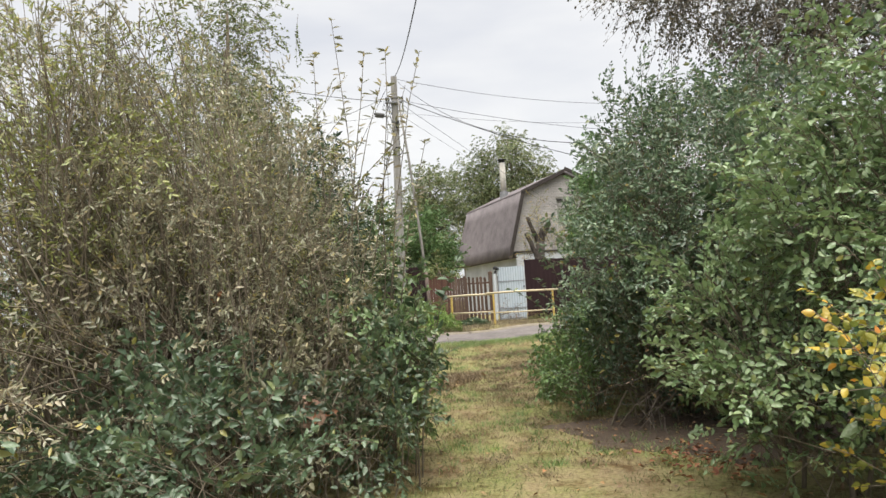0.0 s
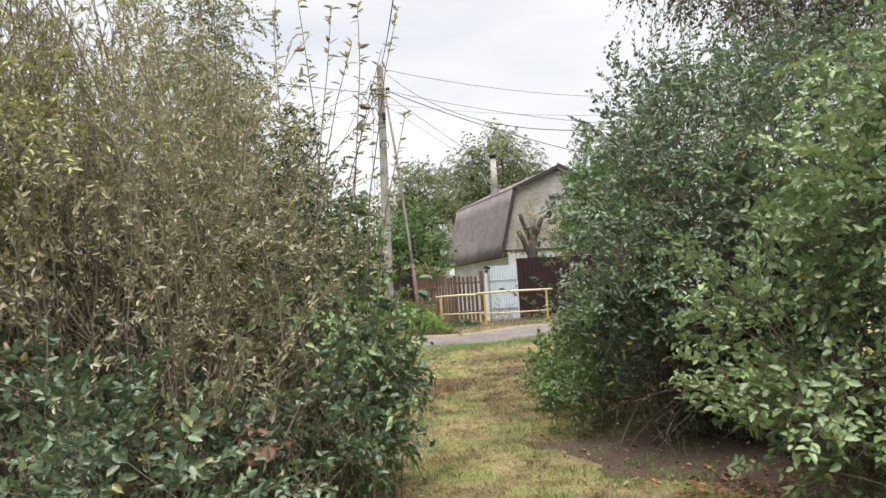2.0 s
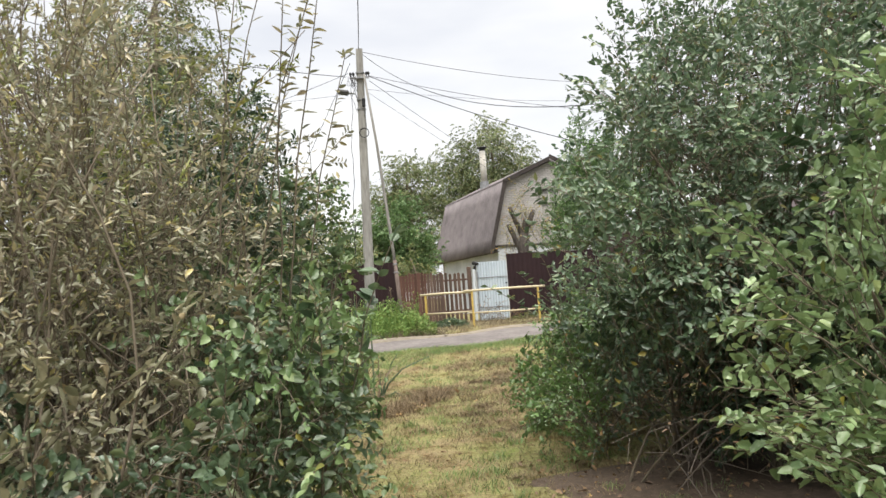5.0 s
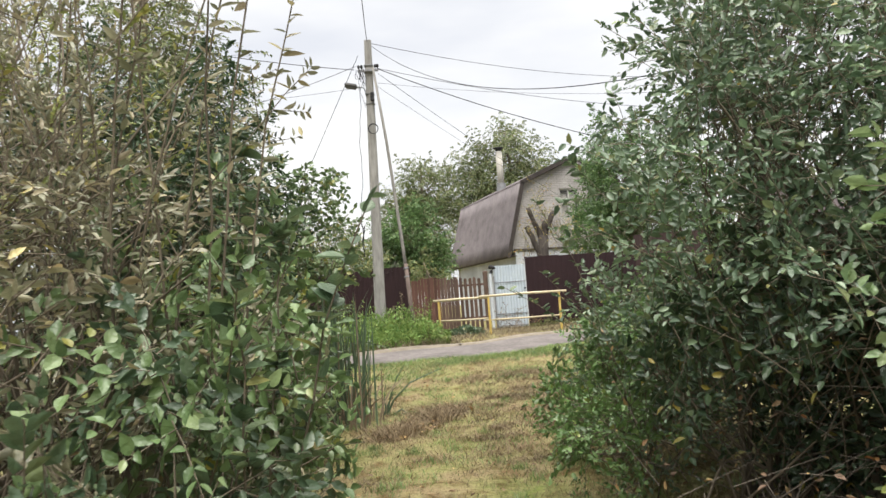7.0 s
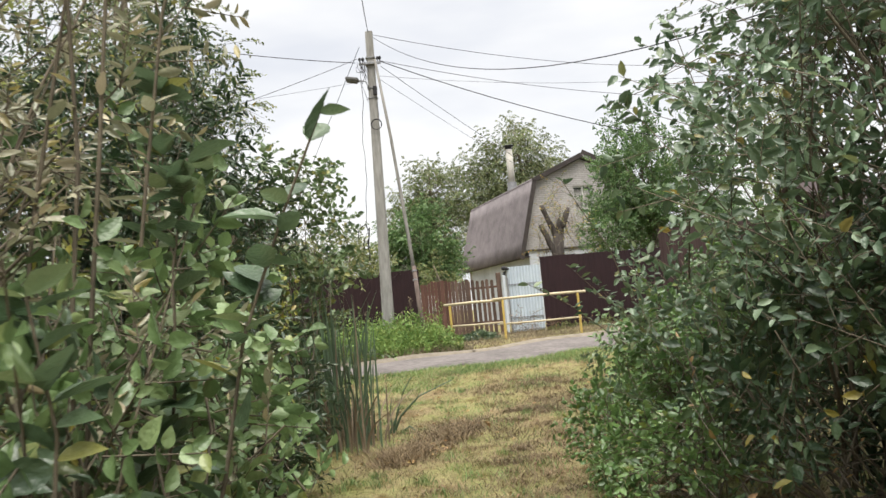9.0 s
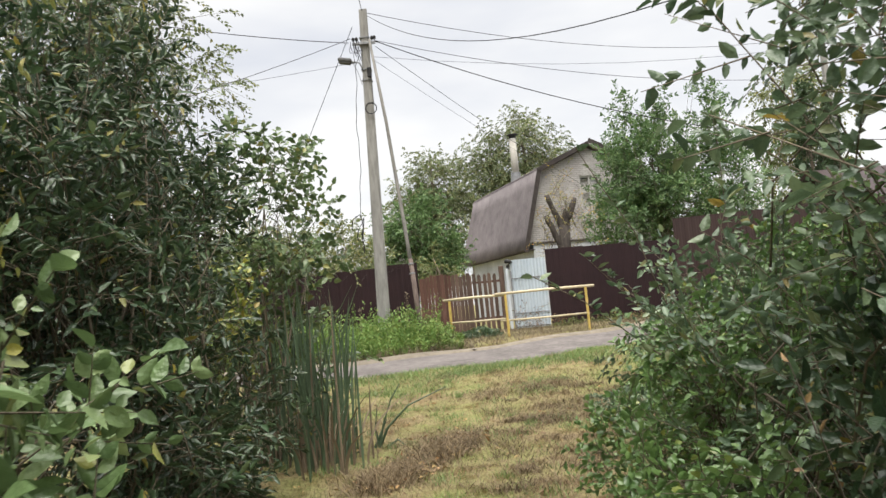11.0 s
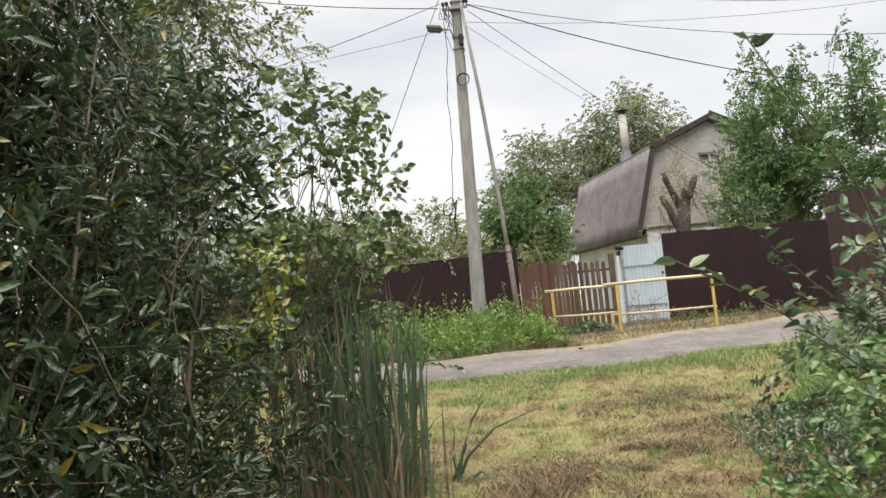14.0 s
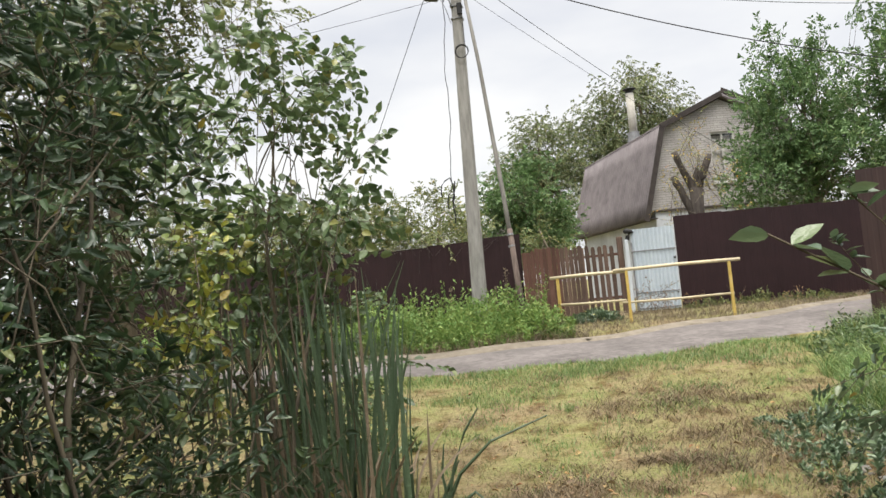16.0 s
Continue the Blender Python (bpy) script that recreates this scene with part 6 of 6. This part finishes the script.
def stalks():
    for i, (x, y, h) in enumerate(((-1.95, 23.6, 1.0), (-1.05, 23.3, 0.95), (-0.85, 23.6, 1.25), (-0.68, 23.3, 0.8), (-0.25, 23.2, 0.95), (-1.2, 23.7, 0.75))):
        r = np.random.default_rng(90 + i)
        s = thing("dock_stalk", "tall dry brown dock seed stalk", "weed", (x, y, gz(x, y)), group="seed stalks")
        n = 60
        t = r.uniform(0.45, 1.0, n)
        pos = np.stack([r.normal(size=n) * 0.018, r.normal(size=n) * 0.018, h * t], axis=1)
        v, f = leaf_mesh(pos, r.normal(size=(n, 3)) + np.array([0, 0, 0.8]), r.normal(size=(n, 3)), np.full(n, 0.045), 0.6, 0.2, r)
        tagged(arrays("seed_head", v, f, STRAW, s), kind="stuff")
        part("stalk", tube(bmesh.new(), [(0, 0, -0.05), (0.01, 0, h * 0.5), (0.0, 0.01, h)], [0.007, 0.006, 0.003], 5), STRAW, s)


stalks()


def reed_clump(label, at, n, h, spread, seed, mats, fan=0.24):
    """Cattail leaves: long creased ribbons, each its own part."""
    r = np.random.default_rng(seed)
    c = thing("reed_clump", label, "reeds", (*at, gz(*at)), group="reeds")
    for i in range(n):
        x, y = r.normal(size=2) * np.array(spread) * 0.5
        L = h * r.uniform(0.55, 1.06)
        out = unit(np.array([x * 2 + r.normal() * 0.4, y * 2 + r.normal() * 0.4, 0.0])) * abs(r.normal()) * fan * L
        t = np.linspace(0, 1, 8)
        mid = np.stack([x + out[0] * t ** 2.2, y + out[1] * t ** 2.2, -0.05 + L * t - 0.25 * np.linalg.norm(out) * t ** 3], axis=1)
        a = r.uniform(0, np.pi)
        sd = np.array([math.cos(a), math.sin(a), 0.0])
        nr = np.array([-math.sin(a), math.cos(a), 0.0])
        w = 0.0135 * r.uniform(0.7, 1.3) * np.interp(t, [0, 0.15, 0.7, 1], [0.8, 1.0, 0.8, 0.08])
        lft, rgt = mid - sd * w[:, None] + nr * w[:, None] * 0.35, mid + sd * w[:, None] + nr * w[:, None] * 0.35
        V = np.concatenate([lft, mid, rgt])
        k = np.arange(7)
        F = np.concatenate([np.stack([k, k + 8, k + 9, k + 1], axis=1), np.stack([k + 8, k + 16, k + 17, k + 9], axis=1)])
        dry = r.random() < mats
        arrays("blade", V, F, DRYREED if dry else REED, c, "dry bent blade" if dry else "", True)


reed_clump("clump of tall green cattail reeds with dry brown blades", (-0.92, 14.25), 62, 1.86, (0.30, 0.45), 101, 0.08, 0.13)
reed_clump("clump of tall grey green cattail reeds", (-1.52, 14.5), 48, 2.12, (0.30, 0.45), 102, 0.12, 0.07)
reed_clump("low tangle of dry brown reed blades", (-0.98, 14.1), 80, 0.85, (0.42, 0.5), 103, 0.8, 0.4)


def bent_blades():
    c = thing("reed_clump", "two dark reed blades leaning over the path", "reeds", (-0.52, 14.8, gz(-0.52, 14.8)), group="reeds")
    for pts in (((0, 0, 0), (0.1, 0, 0.2), (0.34, 0, 0.42), (0.76, 0, 0.58)), ((0, 0, 0), (0.06, 0, 0.25), (0.16, 0, 0.5), (0.27, 0, 0.66)), ((0, 0, 0), (-0.03, 0, 0.2), (0.0, 0, 0.42)), ((-0.05, 0, 0), (0.02, 0, 0.14), (0.1, 0, 0.30)), ((0.1, 0, 0), (0.2, 0, 0.07), (0.28, 0, 0.0))):
        part("blade", tube(bmesh.new(), pts, list(np.linspace(0.017, 0.005, len(pts))), 4), REED, c)


bent_blades()


def scatter():
    r = np.random.default_rng(110)
    n = 2600
    x, y = r.uniform(-1.2, 4.0, n), r.uniform(5, 19, n)
    k = (r.random(n) < np.where((x > 1.1) & (y > 7) & (y < 10), 1.0, 0.22))
    x, y = x[k], y[k]
    n = len(x)
    al = np.stack([r.normal(size=n), r.normal(size=n), r.normal(size=n) * 0.2], axis=1)
    v, f = leaf_mesh(np.stack([x, y, ground_z(x, y) + 0.03], axis=1), al, np.array([0, 0, 1.0]) + r.normal(size=(n, 3)) * 0.3, r.uniform(0.03, 0.07, n), 0.6, 0.3, r)
    tagged(arrays("fallen_leaves", v, f, FALLEN), "scattered yellow and brown fallen leaves on the grass", "leaves", kind="stuff")
    n = 150
    x, y = 2.25 + r.normal(size=n) * 0.28, 7.2 + r.normal(size=n) * 0.35
    v, f = leaf_mesh(np.stack([x, y, ground_z(x, y) + 0.04], axis=1), np.stack([r.normal(size=n), r.normal(size=n), r.normal(size=n) * 0.2], axis=1), np.array([0, 0, 1.0]) + r.normal(size=(n, 3)) * 0.3, r.uniform(0.04, 0.07, n), 0.6, 0.3, r)
    tagged(arrays("fallen_leaves", v, f, RUST), "patch of rust red fallen leaves below the hazel", "leaves", kind="stuff")
    o = thing("orange_leaves", "few orange autumn leaves caught among the stems", "leaves", (-1.70, 6.48, 1.55))
    for i in range(3):
        v, f = leaf_mesh(r.normal(size=(1, 3)) * 0.03, r.normal(size=(1, 3)), r.normal(size=(1, 3)), np.array([0.075]), 0.7, 0.25, r)
        arrays("leaf", v, f, RUST, o)
    # rubble at the edge of the grass
    for i in range(40):
        bm = bmesh.new()
        bmesh.ops.create_icosphere(bm, subdivisions=2, radius=1.0)
        s = r.uniform(0.02, 0.06)
        sx, sy, sz = s * r.uniform(0.8, 1.5), s * r.uniform(0.7, 1.2), s * r.uniform(0.4, 0.7)
        o = Vector(r.normal(size=3) * 5)
        for v in bm.verts:
            q = v.co * (1 + 0.35 * noise.noise(v.co * 1.3 + o))
            v.co = Vector((q.x * sx, q.y * sy, q.z * sz))
        py = r.uniform(14.5, 16.5)
        px = 2.32 + 0.11 * (py - 15) + abs(r.normal()) * 0.26
        st = finish("stone", bm, STONE)
        st.matrix_world = pose(px, py, gz(px, py) + sz * 0.12, r.uniform(-15, 15), r.uniform(-15, 15), r.uniform(0, 360))
        tagged(st, "grey broken stone lying at the grass edge", "stone", group="rubble stones")
    # tufts of raked hay
    cx, cy = r.uniform(-0.9, 3.0, 420), r.uniform(7.0, 19.3, 420)
    m = r.integers(0, 420, 24000)
    s = r.uniform(0.03, 0.16, 420)[m]
    x, y = cx[m] + r.normal(size=len(m)) * s * 1.4, cy[m] + r.normal(size=len(m)) * s
    blades("raked_hay", "small tufts of brown raked hay on the grass", "hay", r, x, y, r.uniform(0.01, 0.055, len(m)), np.full(len(m), 0.003), 2.6, HAY, 0.006)
    cx, cy = r.uniform(0.7, 2.6, 90), r.uniform(12.0, 18.0, 90)
    m = r.integers(0, 90, 13000)
    s = r.uniform(0.05, 0.20, 90)[m]
    x, y = cx[m] + r.normal(size=len(m)) * s * 1.3, cy[m] + r.normal(size=len(m)) * s * 0.8
    blades("raked_hay", "brown clods of raked hay and torn turf", "hay", r, x, y, r.uniform(0.015, 0.085, len(m)), np.full(len(m), 0.004), 1.9, HAY, 0.004)
    cx, cy = r.uniform(-0.9, 3.2, 260), r.uniform(7.0, 19.5, 260)
    m = r.integers(0, 260, 14000)
    s = r.uniform(0.03, 0.12, 260)[m]
    x, y = cx[m] + r.normal(size=len(m)) * s, cy[m] + r.normal(size=len(m)) * s
    blades("grass", "small green tufts regrowing in the mown grass", "grass", r, x, y, r.uniform(0.02, 0.09, len(m)), np.full(len(m), 0.003), 1.0, LUSH)
    # ridge of raked hay beside the reeds
    s = r.uniform(0, 1, 9000)
    lump = 1 + 0.8 * np.sin(s * 19) * np.sin(s * 7 + 1)
    x, y = -0.38 + 0.85 * s + r.normal(size=9000) * 0.13, 13.1 + 2.0 * s + r.normal(size=9000) * 0.20
    blades("raked_hay", "brown ridge of raked hay beside the reeds", "hay", r, x, y, r.uniform(0.02, 0.11, 9000) * np.clip(lump, 0.3, 1.8), np.full(9000, 0.004), 1.7, HAY, 0.004)
    n = 420
    s = r.uniform(0, 1, n)
    x, y = -0.38 + 0.8 * s + r.normal(size=n) * 0.15, 13.1 + 1.9 * s + r.normal(size=n) * 0.22
    v, f = leaf_mesh(np.stack([x, y, ground_z(x, y) + 0.04], axis=1), np.stack([r.normal(size=n), r.normal(size=n), r.normal(size=n) * 0.3], axis=1), np.array([0, 0, 1.0]) + r.normal(size=(n, 3)) * 0.4, r.uniform(0.03, 0.07, n), 0.6, 0.3, r)
    tagged(arrays("fallen_leaves", v, f, FALLEN), "brown fallen leaves raked together near the reeds", "leaves", kind="stuff")
    # withered leaf bunch in the undergrowth
    c = thing("withered_leaves", "bunch of withered brown leaves hanging in the undergrowth", "leaves", (-0.915, 6.12, 0.72))
    for i in range(16):
        al = np.array([[r.normal() * 0.7, r.normal() * 0.4 - 0.2, -0.5 + r.normal() * 0.6]])
        v, f = leaf_mesh(np.array([[r.normal() * 0.05, r.normal() * 0.03, r.normal() * 0.045]]), al, np.array([[0, -1.0, 0.5]]) + r.normal(size=(1, 3)) * 0.7, np.array([r.uniform(0.06, 0.12)]), 0.7, 0.4, r, True)
        arrays("leaf", v, f, DRYLEAF if i % 6 else RUST, c)



scatter()


shrub("dry_vine", "thin dry vine with few leaves before the gate", "vine",
      [(2.0, 26.45, 0.95, 0.30, 0.10, 0.35), (2.35, 26.45, 1.0, 0.15, 0.08, 0.4)], 120, 260, 0.3, 4, 0.05, 0.5, FALLEN, [(2.0, 26.45), (2.3, 26.45)], r0=0.006, wood=DEADWOOD, keep=None)
shrub("dry_brush", "dry brown stalks and debris along the fence foot", "brush",
      [(3.1, 26.4, 0.65, 0.5, 0.15, 0.2), (4.2, 26.4, 0.65, 0.6, 0.15, 0.18), (5.3, 26.3, 0.65, 0.6, 0.15, 0.2)], 121, 300, 0.25, 3, 0.05, 0.5, FALLEN, [(3.2, 26.4), (4.2, 26.4), (5.2, 26.3)], r0=0.006, wood=DEADWOOD, keep=None)
shrub("dry_vine", "dark dry vine lying along the top of the metal fence", "vine",
      [(-4.3, 27.42, 2.68, 0.9, 0.08, 0.05), (-3.0, 27.32, 2.72, 0.9, 0.08, 0.06), (-1.8, 27.24, 2.72, 0.9, 0.08, 0.06)], 122, 1500, 0.22, 4, 0.04, 0.5, DUSK, [(-4.0, 27.6), (-2.6, 27.5)], r0=0.006, wood=LOPPED, keep=None, limbs=0.3)
